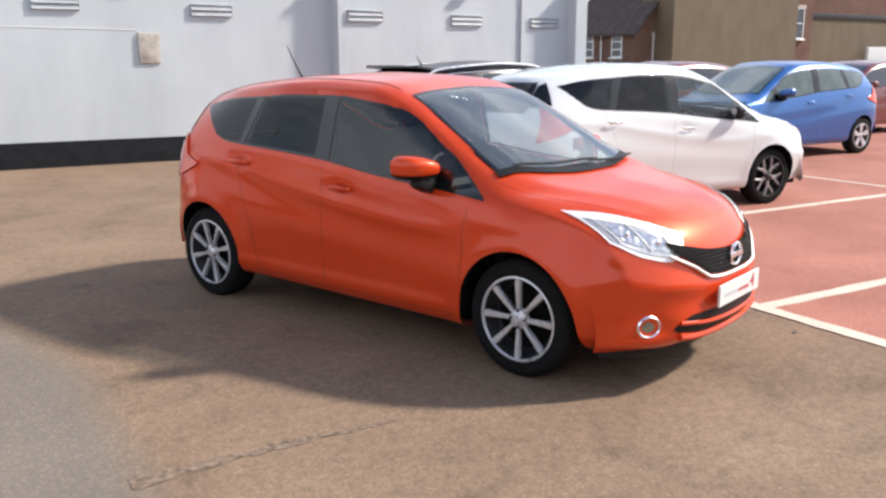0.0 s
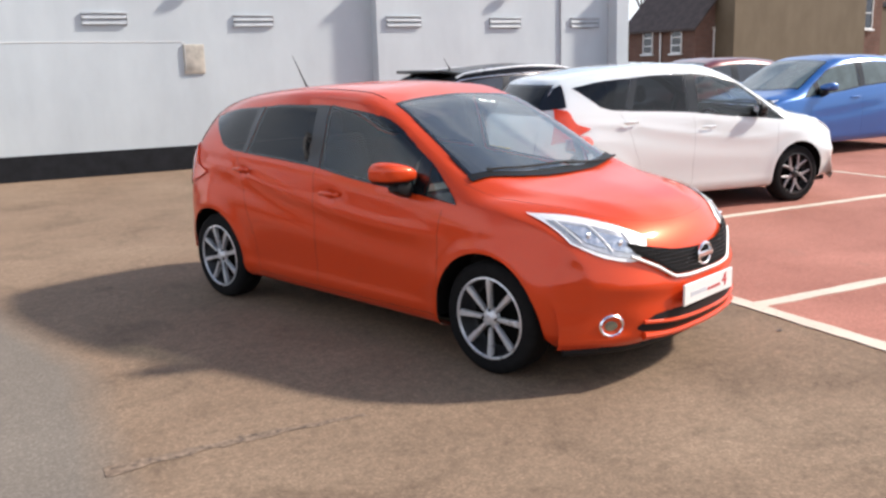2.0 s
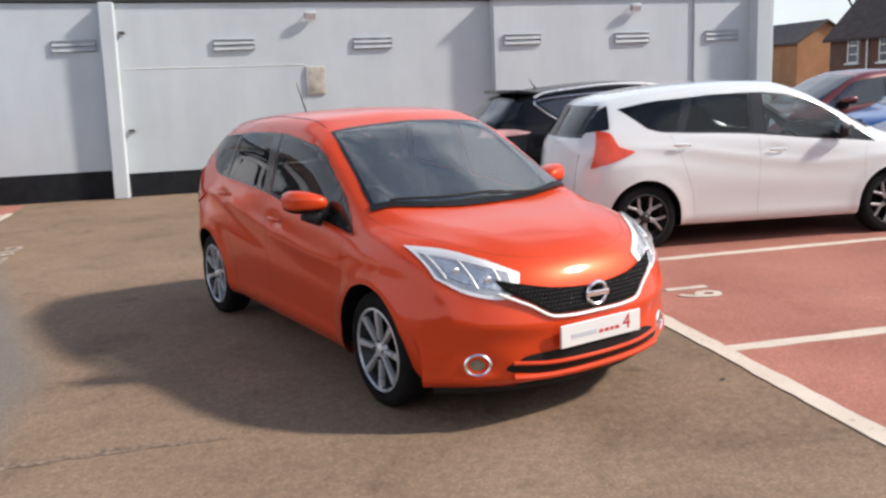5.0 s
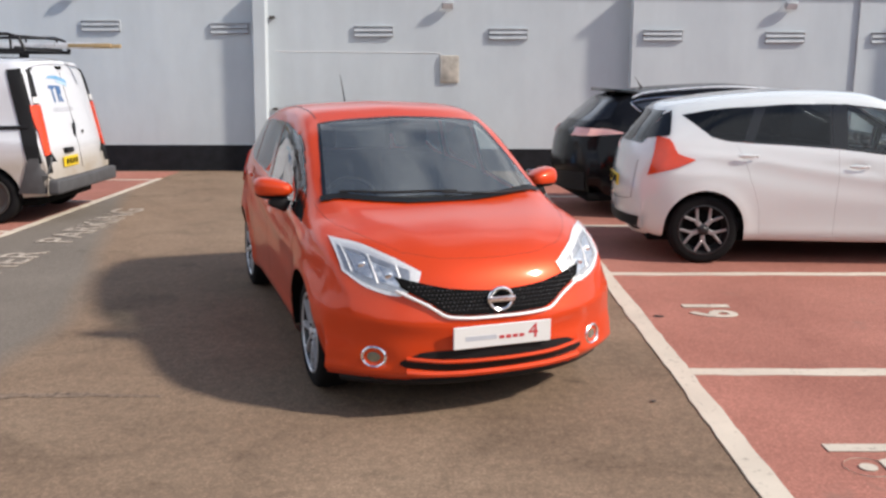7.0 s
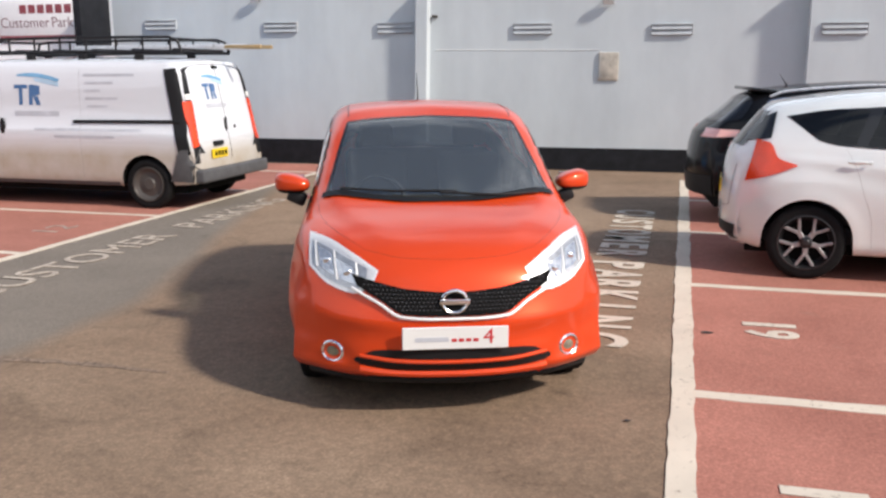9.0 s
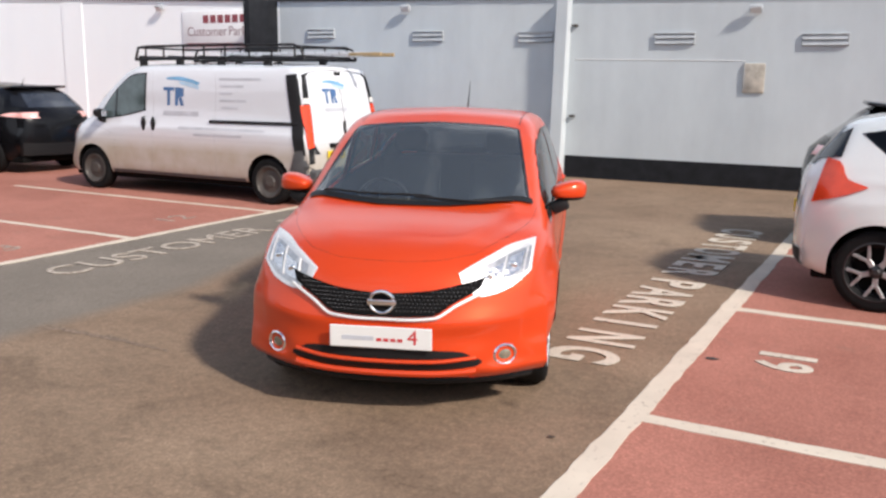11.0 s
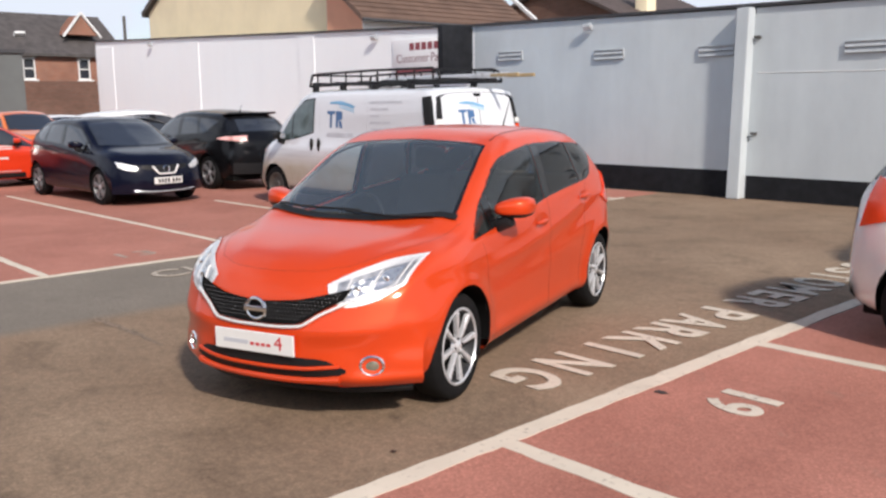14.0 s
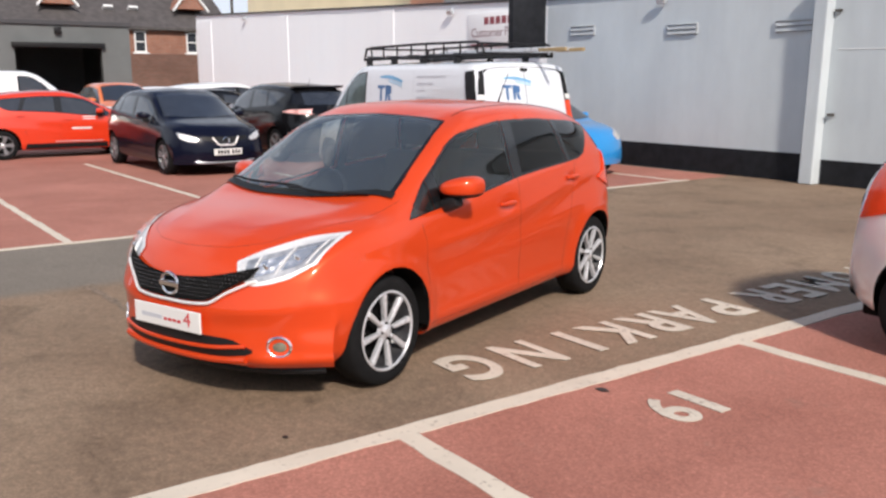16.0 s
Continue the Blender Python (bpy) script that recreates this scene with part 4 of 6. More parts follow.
def build_cabin(car, spec, rhd=True):
    """Seats, dash, wheel and floor behind the glass."""
    s = spec["axle"] / 1.3
    h = spec.get("lift", 0.0)
    part("cabin_floor", box(-1.65 * s, 1.1 * s, -0.70, 0.70, 0.30 + h, 0.42 + h, 0.02), M_CABIN, car)
    bm = box(0.72 * s, 1.12 * s, -0.68, 0.68, 0.55 + h, 0.915 + h, 0.06, 3)
    box(0.60 * s, 0.85 * s, -0.66, 0.66, 0.60 + h, 0.88 + h, 0.05, 3, bm)
    part("dashboard", bm, M_CABIN, car)
    for y in (-0.36, 0.36):
        seat = new("front_seat")
        seat.parent = car
        seat.matrix_basis = pose(-0.15 * s, y, 0.42 + h)
        part("seat_cushion", box(-0.25, 0.28, -0.25, 0.25, 0, 0.18, 0.06, 3), M_SEAT, seat)
        part("seat_back", box(-0.09, 0.06, -0.24, 0.24, 0, 0.62, 0.055, 3, None, pose(-0.22, 0, 0.12, 0, -14, 0)), M_SEAT, seat)
        part("headrest", box(-0.05, 0.06, -0.13, 0.13, 0, 0.17, 0.045, 3, None, pose(-0.40, 0, 0.76, 0, -10, 0)), M_SEAT, seat)
    part("rear_bench", box(-1.15 * s, -0.70 * s, -0.62, 0.62, 0.42 + h, 0.62 + h, 0.06, 3), M_SEAT, car)
    part("rear_backrest", box(-0.07, 0.07, -0.62, 0.62, 0, 0.55, 0.055, 3, None, pose(-1.16 * s, 0, 0.58 + h, 0, -18, 0)), M_SEAT, car)
    y = -0.36 if rhd else 0.36
    ring = []
    for k in range(33):
        a = 2 * math.pi * k / 32
        ring.append((0, 0.18 * math.cos(a), 0.18 * math.sin(a)))
    bm = tube(ring, 0.016, 8)
    box(-0.015, 0.015, -0.17, 0.17, -0.03, 0.03, 0.01, 1, bm)
    bm.transform(pose(0.50 * s, y, 0.90 + h, 0, -25, 0))
    part("steering_wheel", bm, M_BLACK, car)


def build_car(name, label, spec, m, body_mat, style="multi", cabin=False, rich=False, plate_front=None, chrome_v=False, tail_mat=None, rails=False, group="", antenna=0.31, glass_set=None, mirror_mat=None, mirror_size=1.0):
    """One road car: skin with open wheel arches and windows, glass, lamps, wheels and trim."""
    car = thing(name, label, "car", m, group)
    raw = shell(spec, rich or cabin)
    skin = Skin(raw)
    ax, R = spec["axle"], spec["arch"]
    W = max(b for _, b in spec["w"])
    for cx in (ax, -ax):
        ring = [(cx + R * math.cos(a), spec["wheel"] + 0.01 + R * math.sin(a)) for a in np.linspace(0, math.pi, 40)] + [(cx - R - 0.02, 0.0), (cx + R + 0.035, 0.0)]
        cut(raw, ring, (0, 2), lambda c, n: abs(c.y) > 0.45)
    screen_poly = None
    (bx, bs, by), (tx, tsd, ty) = spec["screen"]
    base = [(bs + (bx - bs) * (1 - (k / 8 - 1) ** 2), by * (k / 8 - 1)) for k in range(17)]
    top = [(tsd + (tx - tsd) * (1 - (k / 8 - 1) ** 2), ty * (k / 8 - 1)) for k in range(17)]
    if cabin:
        for _, low, up, _ in spec["windows"]:
            poly = spread(low, 12) + spread(up, 12)[::-1]
            for s in (1, -1):
                cut(raw, poly, (0, 2), lambda c, n, s=s: c.y * s > 0.4)
        cut(raw, base + top[::-1], (0, 1), lambda c, n: c.z > 0.9)
        (w0, z0), (w1, z1) = spec["rear_window"]
        cut(raw, [(-w0, z0), (w0, z0), (w1, z1), (-w1, z1)], (1, 2), lambda c, n: c.x < spec["rear"] + 0.6)
    if cabin:
        lining = raw.copy()
        lining.normal_update()
        shift = {v: v.co - v.normal * 0.022 for v in lining.verts}
        for v, co in shift.items():
            v.co = co
        r0, f0 = spec["rear"] + 0.30, 1.02 * ax / 1.3
        bmesh.ops.delete(lining, geom=[f for f in lining.faces if not (r0 < f.calc_center_median().x < f0 and f.calc_center_median().z > 0.45)], context="FACES")
        part("cabin_lining", lining, M_CABIN, car, "dark cabin lining")
    part("body", raw, body_mat, car, angle=38)
    # under side and arch liners
    part("underbody", box(spec["rear"] + 0.22, spec["nose"] - 0.30, -W + 0.16, W - 0.16, 0.20, 0.30, 0.02), M_DARK, car)
    for cx in (ax, -ax):
        for s in (1, -1):
            n = 22
            bm = bmesh.new()
            ys = [s * (W - 0.42), s * (W - 0.012)]
            arc = [(cx + (R + 0.004) * math.cos(a), spec["wheel"] + 0.01 + (R + 0.004) * math.sin(a)) for a in np.linspace(-0.15, math.pi + 0.15, n)]
            a = [bm.verts.new((x, ys[0], z)) for x, z in arc]
            b = []
            for x, z in arc:
                y = skin.on("left" if s > 0 else "right", x, max(z, 0.2))[0].y
                b.append(bm.verts.new((x, y - s * 0.006, z)))
            for k in range(n - 1):
                bm.faces.new((a[k], a[k + 1], b[k + 1], b[k]))
            bm.faces.new(a)
            part("wheel_arch_liner", bm, M_DARK, car)
            build_wheel(car, cx, s, spec, style)
    g_side, g_rear, g_screen = glass_set or ((M_SIDE, M_TINT, M_GLASS) if cabin else (M_PANE, M_PANE, M_PANE))
    for nm, low, up, dark in spec["windows"]:
        for side in ("left", "right"):
            part(nm, skin.patch(side, low, up, 12, 8, 0.003, (0.035, 0.045)), [g_rear if dark else g_side, M_GLOSSBLACK], car, "tinted side window" if dark else "")
    for low, up in spec["pillars"]:
        for side in ("left", "right"):
            part("pillar_trim", skin.patch(side, low, up, 2, 8, 0.006), M_GLOSSBLACK, car)
    part("windscreen", skin.patch("top", base, top, 22, 12, 0.004, (0.016, 0.035)), [g_screen, M_GLOSSBLACK], car, "large clear windscreen with black border")
    (w0, z0), (w1, z1) = spec["rear_window"]
    if w0:
        part("rear_window", skin.patch("back", [(-w0, z0), (w0, z0)], [(-w1, z1), (w1, z1)], 14, 8, 0.004, (0.04, 0.07)), [g_rear, M_GLOSSBLACK], car)
    for side in ("left", "right"):
        s = 1 if side == "left" else -1
        for seam in spec["seams"] if rich else spec["seams"][:3]:
            part("panel_gap", skin.strip(side, seam, 0.0016 if rich else 0.0012, -0.0006, 5, 40), M_SEAM, car)
        for hx, hz in spec["handles"]:
            p, n = skin.on(side, hx, hz, 0.012)
            h = new("door_handle")
            h.parent = car
            part("grip", ball(p.x, p.y + s * (0.022 if rich or cabin else 0.010), p.z + 0.004, 0.082, 0.011, 0.017, 16, 8), body_mat, h)
            part("lock_cover", ball(p.x + 0.09, p.y + s * (0.016 if rich or cabin else 0.004), p.z + 0.004, 0.022, 0.010, 0.016, 10, 6), body_mat, h)
        # mirror
        mx, mz = spec["mirror"]
        p, n = skin.on(side, mx, mz - 0.02)
        mirror = new("door_mirror")
        mirror.parent = car
        bm = ball(0, 0, 0, 1, 1, 1, 24, 16)
        for v in bm.verts:
            x, y, z = (math.copysign(abs(c) ** 0.72, c) for c in v.co)
            out_ = y * s
            z *= 0.062 + 0.010 * out_ - 0.010 * max(0, -out_)
            v.co = Vector((max(0.105 * x, -0.045) - 0.035 * out_, 0.112 * y, z + 0.006 * out_)) * mirror_size
        bm.transform(pose(p.x - 0.02, p.y + s * 0.108 * mirror_size, mz + 0.07 * mirror_size, 0, 0, 0))
        shell_low = bm.copy()
        bmesh.ops.bisect_plane(shell_low, geom=shell_low.verts[:] + shell_low.edges[:] + shell_low.faces[:], plane_co=(0, 0, mz + 0.07 * mirror_size - 0.034), plane_no=(0, 0, 1), clear_outer=True)
        for v in shell_low.verts:
            v.co += Vector((v.co.x - p.x, v.co.y - p.y - s * 0.108, 0)) * 0.02
            v.co.z -= 0.0015
        part("mirror_cap", bm, mirror_mat or body_mat, mirror)
        part("mirror_base", shell_low, M_BLACK, mirror, "black lower mirror shell")
        part("mirror_glass", box(-0.052 * mirror_size, -0.042 * mirror_size, -0.085 * mirror_size, 0.085 * mirror_size, -0.045 * mirror_size, 0.045 * mirror_size, 0.003, 1, None, pose(p.x - 0.02, p.y + s * 0.108 * mirror_size, mz + 0.07 * mirror_size, 0, 0, -14 * s)), M_CHROME, mirror)
        bm = box(-0.042 * mirror_size, 0.05 * mirror_size, -0.075, 0.045 * mirror_size, -0.062 * mirror_size, 0.02, 0.02, 2)
        bm.transform(pose(p.x + 0.01, p.y + s * 0.055, mz + 0.0, 25 * s, 0, 0))
        part("mirror_arm", bm, M_BLACK, mirror)
        # head lamp
        low, up = spec["lamp"]
        flip = lambda q: [(s * a, b) for a, b in q]
        lamp = new("headlamp")
        lamp.parent = car
        part("reflector", skin.patch("front", flip(low), flip(up), 18, 8, 0.006, (0.035, 0.10)), [M_REFLECT, M_LAMPRIM], lamp)
        lens = skin.patch("front", flip(low), flip(up), 18, 8, 0.016)
        part("lens", lens, M_LENS, lamp)
        if rich:
            inner = [(0.88 * a[0] + 0.12 * b[0], 0.88 * a[1] + 0.12 * b[1]) for a, b in zip(low, up)]
            outer = [(0.20 * a[0] + 0.80 * b[0], 0.20 * a[1] + 0.80 * b[1]) for a, b in zip(low, up)]
            inner[0], outer[0] = [(0.6 * inner[0][j] + 0.4 * inner[1][j]) for j in (0, 1)], [(0.6 * outer[0][j] + 0.4 * outer[1][j]) for j in (0, 1)]
            inner[-1], outer[-1] = [(0.85 * inner[-1][j] + 0.15 * inner[-2][j]) for j in (0, 1)], [(0.85 * outer[-1][j] + 0.15 * outer[-2][j]) for j in (0, 1)]
            part("lamp_housing", skin.patch("front", flip(inner), flip(outer), 14, 6, 0.009), M_BOWL, lamp)
            at = lambda u, v: (np.interp(u, (0, 1 / 3, 2 / 3, 1), [a[0] + (b[0] - a[0]) * v for a, b in zip(low, up)]), np.interp(u, (0, 1 / 3, 2 / 3, 1), [a[1] + (b[1] - a[1]) * v for a, b in zip(low, up)]))
            for u0, u1, v0, v1 in ((0.30, 0.52, 0.24, 0.66), (0.58, 0.80, 0.26, 0.72)):
                cell = [at(u, v0) for u in np.linspace(u0, u1, 4)], [at(u, v1) for u in np.linspace(u0 + 0.03, u1 + 0.05, 4)]
                part("reflector_cell", skin.patch("front", flip(cell[0]), flip(cell[1]), 8, 5, 0.0115), M_FACET, lamp, "faceted lamp cell")
                q, nn = skin.on("front", s * at((u0 + u1) / 2, 0)[0], at((u0 + u1) / 2, (v0 + v1) / 2)[1], 0.012)
                part("bulb", ball(q.x, q.y, q.z, 0.006, 0.022, 0.018, 12, 8), M_CHROME, lamp)
            for u in (0.26, 0.55, 0.86):
                part("lamp_divider", skin.strip("front", flip([at(u, 0.18), at(u + 0.03, 0.80)]), 0.005, 0.011, 6, 8), M_LAMPRIM, lamp)
        # tail lamp
        low, up = spec["tail"]
        if low:
            if "wrap" in spec and w0:
                part("rear_glass_wrap", skin.patch(side, *spec["wrap"], 4, 6, 0.006), M_GLOSSBLACK, car, "black glass corner")
            part("tail_lamp", skin.patch(side, low, up, 8, 8, 0.014, None, 0.012), tail_mat or M_REDLENS, car, "red tail lamp")
    if rails:
        for s in (1, -1):
            f, g = curve(spec["yr"]), curve(spec["zr"])
            pts = [(x, s * (float(f(x)) - 0.02), float(g(x)) + 0.045) for x in np.linspace(-1.35, 0.25, 18) * (ax / 1.3)]
            pts = [(pts[0][0] - 0.12, pts[0][1], pts[0][2] - 0.05)] + pts + [(pts[-1][0] + 0.12, pts[-1][1], pts[-1][2] - 0.06)]
            part("roof_rail", tube(pts, 0.016, 8), M_ALLOY, car, "silver roof rail")
    if antenna:
        q, _ = skin.on("top", -1.18 * ax / 1.3, 0.0)
        bm = tube([q, q + Vector((-0.03, 0, 0.03)), q + Vector((-0.58, 0, 0.81)) * antenna], 0.004, 6, None, 0, [0.014, 0.007, 0.002])
        part("antenna", bm, M_BLACK, car)
    return car, skin


def wipers(car, skin):
    for a, b in (([(1.20, 0.10), (1.17, -0.3), (1.10, -0.58)], 0), ([(1.165, 0.58), (1.222, 0.3), (1.21, 0.0)], 0)):
        line_ = [skin.on("top", x, y, 0.022)[0] for x, y in spread(a, 14)]
        part("wiper", tube(line_, 0.008, 6), M_BLACK, car)
    ahead = [(1.095 + 0.188 * (1 - (k / 8 - 1) ** 2), 0.69 * (k / 8 - 1)) for k in range(17)]
    behind = [(x - 0.05, y * 0.985) for x, y in ahead]
    part("cowl", skin.patch("top", ahead, behind, 40, 4, 0.010), M_BLACK, car, "black scuttle panel")


def number_plate(car, skin, x, z, mat, back=False, width=0.52, height=0.112, bars=True):
    s = -1 if back else 1
    plate = part("number_plate", box(-0.006, 0.006, -width / 2, width / 2, -height / 2, height / 2, 0.003, 1, None, pose(x, 0, z)), mat, car, "number plate with plain bars")
    if bars:
        for k in range(7):
            y = -0.19 + 0.058 * k + (0.03 if k > 3 else 0)
            b = box(s * 0.0065, s * 0.0085, y, y + 0.038, -0.034, 0.034)
            b.transform(pose(x, 0, z))
            part("plate_bar", b, M_DARK, plate)
    return plate

M_STEELDARK = plain("dark_mesh", (0.075, 0.075, 0.08), 0.25, 0.5)
M_CYAN = paint("cyan_blue_paint", (0.02, 0.30, 0.72), 0.2, 0.3)
M_VANGREY = plain("dark_grey_bumper", (0.075, 0.075, 0.078), 0.6, vary=0.2)
M_BOXBEIGE = plain("stained_beige_metal", (0.46, 0.42, 0.36), 0.6, vary=0.28, scale=7)
M_SILL = plain("stone_lintel", (0.42, 0.38, 0.33), 0.8)
M_INKSIGN = plain("grey_red_sign_ink", (0.30, 0.20, 0.21), 0.5)
M_ORANGE = paint("orange_metallic_paint", (0.70, 0.062, 0.011), 0.25, 0.40, coat=0.75, sheen=0.13)
M_PEARL = paint("white_pearl_paint", (0.70, 0.745, 0.745), 0.0, 0.3, 0.25, dirt_color=(0.46, 0.40, 0.32), dirt_from=0.75, dirt_to=0.1)
M_NEARBLACK = paint("black_metallic_paint", (0.006, 0.006, 0.007), 0.0, 0.2, coat=0.22, sheen=0.14)
M_NAVY = paint("dark_navy_paint", (0.004, 0.005, 0.014), 0.0, 0.2, coat=0.25, sheen=0.14)
M_BLUE = paint("bright_blue_paint", (0.006, 0.11, 0.38), 0.3, 0.3)
M_REDCAR = paint("bright_red_paint", (0.72, 0.045, 0.012), 0.1, 0.3)
M_MAROON = paint("maroon_paint", (0.16, 0.025, 0.025), 0.2, 0.3)
M_VANWHITE = paint("white_van_paint", (0.69, 0.715, 0.75), 0.0, 0.35, 0.9, dirt_color=(0.40, 0.335, 0.245), dirt_from=0.92, dirt_to=0.68)
M_FARORANGE = paint("amber_orange_paint", (0.74, 0.17, 0.025), 0.1, 0.32)
M_WHITECAR = paint("plain_white_paint", (0.82, 0.82, 0.83), 0.0, 0.3)

# ---- the orange hatchback in the middle of the yard
HEAD = math.degrees(math.atan2(-0.941, 0.338))
car, skin = build_car("hatchback_car", "shiny orange five-door hatchback parked alone on the tarmac", HATCH, pose(3.066, 4.77, 0, 0, 0, HEAD), M_ORANGE, "multi", True, True)
build_cabin(car, HATCH)
wipers(car, skin)
# grille, chrome V, badge
grille_low = [(-0.475, 0.69), (-0.36, 0.63), (-0.25, 0.565), (0, 0.557), (0.25, 0.565), (0.36, 0.63), (0.475, 0.69)]
grille_up = [(-0.50, 0.742), (-0.38, 0.713), (-0.22, 0.683), (0, 0.668), (0.22, 0.683), (0.38, 0.713), (0.50, 0.742)]
grille = part("grille", skin.patch("front", grille_low, grille_up, 28, 6, 0.019), M_DARK, car, "black mesh grille")
bm = bmesh.new()
for r in range(11):
    for c in range(44):
        y = -0.44 + c * 0.0205 + (0.01 if r % 2 else 0)
        z = 0.548 + r * 0.0185
        lo = np.interp(y, [p[0] for p in grille_low], [p[1] for p in grille_low]) + 0.012
        hi = np.interp(y, [p[0] for p in grille_up], [p[1] for p in grille_up]) - 0.008
        if lo < z < hi and abs(y) > 0.06:
            p, n = skin.on("front", y, z, 0.021)
            ball(p.x, p.y, p.z, 0.003, 0.0068, 0.0045, 6, 4, bm)
tagged(part("grille_mesh", bm, M_STEELDARK, grille), kind="stuff")
part("chrome_trim", skin.strip("front", [(-0.50, 0.680), (-0.37, 0.615), (-0.26, 0.553), (-0.1, 0.544), (0.1, 0.544), (0.26, 0.553), (0.37, 0.615), (0.50, 0.680)], 0.0085, 0.014, 8, 70), M_LAMPRIM, car, "chrome strip")
q, _ = skin.on("front", 0, 0.624, 0.032)
ring = [(q.x, q.y + 0.062 * math.cos(a), q.z + 0.056 * math.sin(a)) for a in np.linspace(0, 2 * math.pi, 33)]
bm = tube(ring, 0.009, 8)
box(q.x - 0.008, q.x + 0.012, q.y - 0.075, q.y + 0.075, q.z - 0.014, q.z + 0.014, 0.005, 2, bm)
part("badge", bm, M_CHROME, car, "round chrome badge")
# dealer plate
px = skin.on("front", 0, 0.46)[0].x + 0.022
plate = number_plate(car, skin, px, 0.458, M_PLATE, False, 0.525, 0.112, False)
bm = lettering("4", 0.10, 0.0008)
bm.transform(Matrix.Diagonal((1.15, 1.05, 1, 1)))
bm.transform(pose(px + 0.0075, 0.165, 0.462) @ Matrix(((0, 0, 1, 0), (1, 0, 0, 0), (0, 1, 0, 0), (0, 0, 0, 1))))
part("numeral", bm, M_INKRED, plate)
for k in range(4):
    bm = box(0.0065, 0.008, -0.02 + 0.036 * k, 0.006 + 0.036 * k, -0.018, -0.002)
    bm.transform(pose(px, 0, 0.458))
    part("plate_bar", bm, M_INKRED, plate)
bm = box(0.0065, 0.008, -0.20, -0.035, -0.016, 0.006)
bm.transform(pose(px, 0, 0.458))
part("plate_bar", bm, M_INKPALE, plate)
# lower intake with body-coloured bar
low = [(-0.50, 0.315), (-0.40, 0.275), (0, 0.262), (0.40, 0.275), (0.50, 0.315)]
up = [(-0.50, 0.33), (-0.38, 0.385), (0, 0.395), (0.38, 0.385), (0.50, 0.33)]
part("lower_intake", skin.patch("front", low, up, 20, 5, 0.003), M_BLACK, car, "black lower air intake")
for z, r in ((0.335, 0.011), (0.266, 0.021)):
    part("intake_bar", skin.strip("front", [(-0.47, z + 0.015), (-0.25, z - 0.002), (0, z - 0.005), (0.25, z - 0.002), (0.47, z + 0.015)], r, 0.006, 8, 30), M_ORANGE, car)
for s in (-1, 1):
    q, n = skin.on("front", s * 0.61, 0.345, 0.004)
    rot = n.to_track_quat("Y", "Z").to_matrix().to_4x4()
    fog = new("fog_lamp")
    fog.parent = car
    wide = Matrix.Translation(q) @ rot @ Matrix.Diagonal((1.34, 1, 1.12, 1))
    part("fog_ring", lathe([(0.036, -0.02), (0.040, 0.006), (0.045, 0.010), (0.051, 0.004), (0.053, -0.02)], 28, None, wide), M_CHROME, fog, "chrome ring")
    part("fog_glass", lathe([(0, 0.002), (0.026, -0.002), (0.039, -0.008)], 24, None, wide), M_FOGGLASS, fog)
lip = [(HATCH["nose"] - 0.125 - 0.37 * min(1, abs(y) / 0.845) ** 2.6, y, 0.198) for y in np.linspace(-0.73, 0.73, 37)]
part("front_lip", tube(lip, 0.030, 8), M_BLACK, car, "black plastic lip under the bumper")
# bonnet shut lines
part("panel_gap", skin.strip("top", [(1.84, -0.44), (1.935, -0.24), (1.96, 0.0), (1.935, 0.24), (1.84, 0.44)], 0.0010, -0.0003, 5, 40), M_SEAM, car)
for s in (-1, 1):
    part("panel_gap", skin.strip("top", [(1.06, s * 0.72), (1.3, s * 0.69), (1.5, s * 0.635), (1.7, s * 0.54), (1.84, s * 0.44)], 0.0010, -0.0003, 5, 40), M_SEAM, car)
    part("roof_seam", skin.strip("top", [(0.28, s * 0.545), (-0.3, s * 0.555), (-1.0, s * 0.55), (-1.6, s * 0.53)], 0.004, -0.001, 5, 40), M_BLACK, car)

# ---- white hatchback, nose to the east
white, wskin = build_car("hatchback_car", "white five-door hatchback with black alloy wheels in a red bay", scaled(HATCH, 1.035, 1.0, 1.04, axle=1.31, wheel=0.32, arch=0.36, flare=0.012, relief=0.45, tail_bow=0.24), pose(7.22, 7.28, 0, 0, 0, -3.0), M_PEARL, "black", True, False, antenna=0, mirror_mat=M_BLACK, mirror_size=0.72)
build_cabin(white, HATCH)
wipers(white, wskin)
number_plate(white, wskin, -2.03, 0.72, M_YELLOW, True)
part("bumper_insert", wskin.patch("back", [(-0.66, 0.30), (0, 0.29), (0.66, 0.30)], [(-0.70, 0.43), (0, 0.42), (0.70, 0.43)], 16, 4, 0.006), M_BLACK, white, "black lower bumper insert")
part("tailgate_gap", wskin.strip("back", [(-0.6, 0.95), (-0.58, 0.6), (0, 0.55), (0.58, 0.6), (0.6, 0.95)], 0.003, 0.0, 5, 40), M_SEAM, white)

# ---- dark crossovers
def spoiler(car, s):
    """Roof-edge spoiler and a dark lower cladding band."""
    bm = box(-0.20, 0.10, -0.56, 0.56, -0.02, 0.022, 0.012, 2)
    for v in bm.verts:
        v.co.x += 0.10 * (v.co.y / 0.56) ** 2
    q = s.on("top", -1.66, 0.0)[0]
    bm.transform(pose(q.x, 0, q.z + 0.012, 0, 6, 0))
    part("spoiler", bm, M_GLOSSBLACK, car, "black roof spoiler")
    part("rear_skirt", s.patch("back", [(-0.74, 0.34), (0, 0.33), (0.74, 0.34)], [(-0.74, 0.56), (0, 0.55), (0.74, 0.56)], 12, 3, 0.012), M_BLACK, car, "unpainted black bumper skirt")


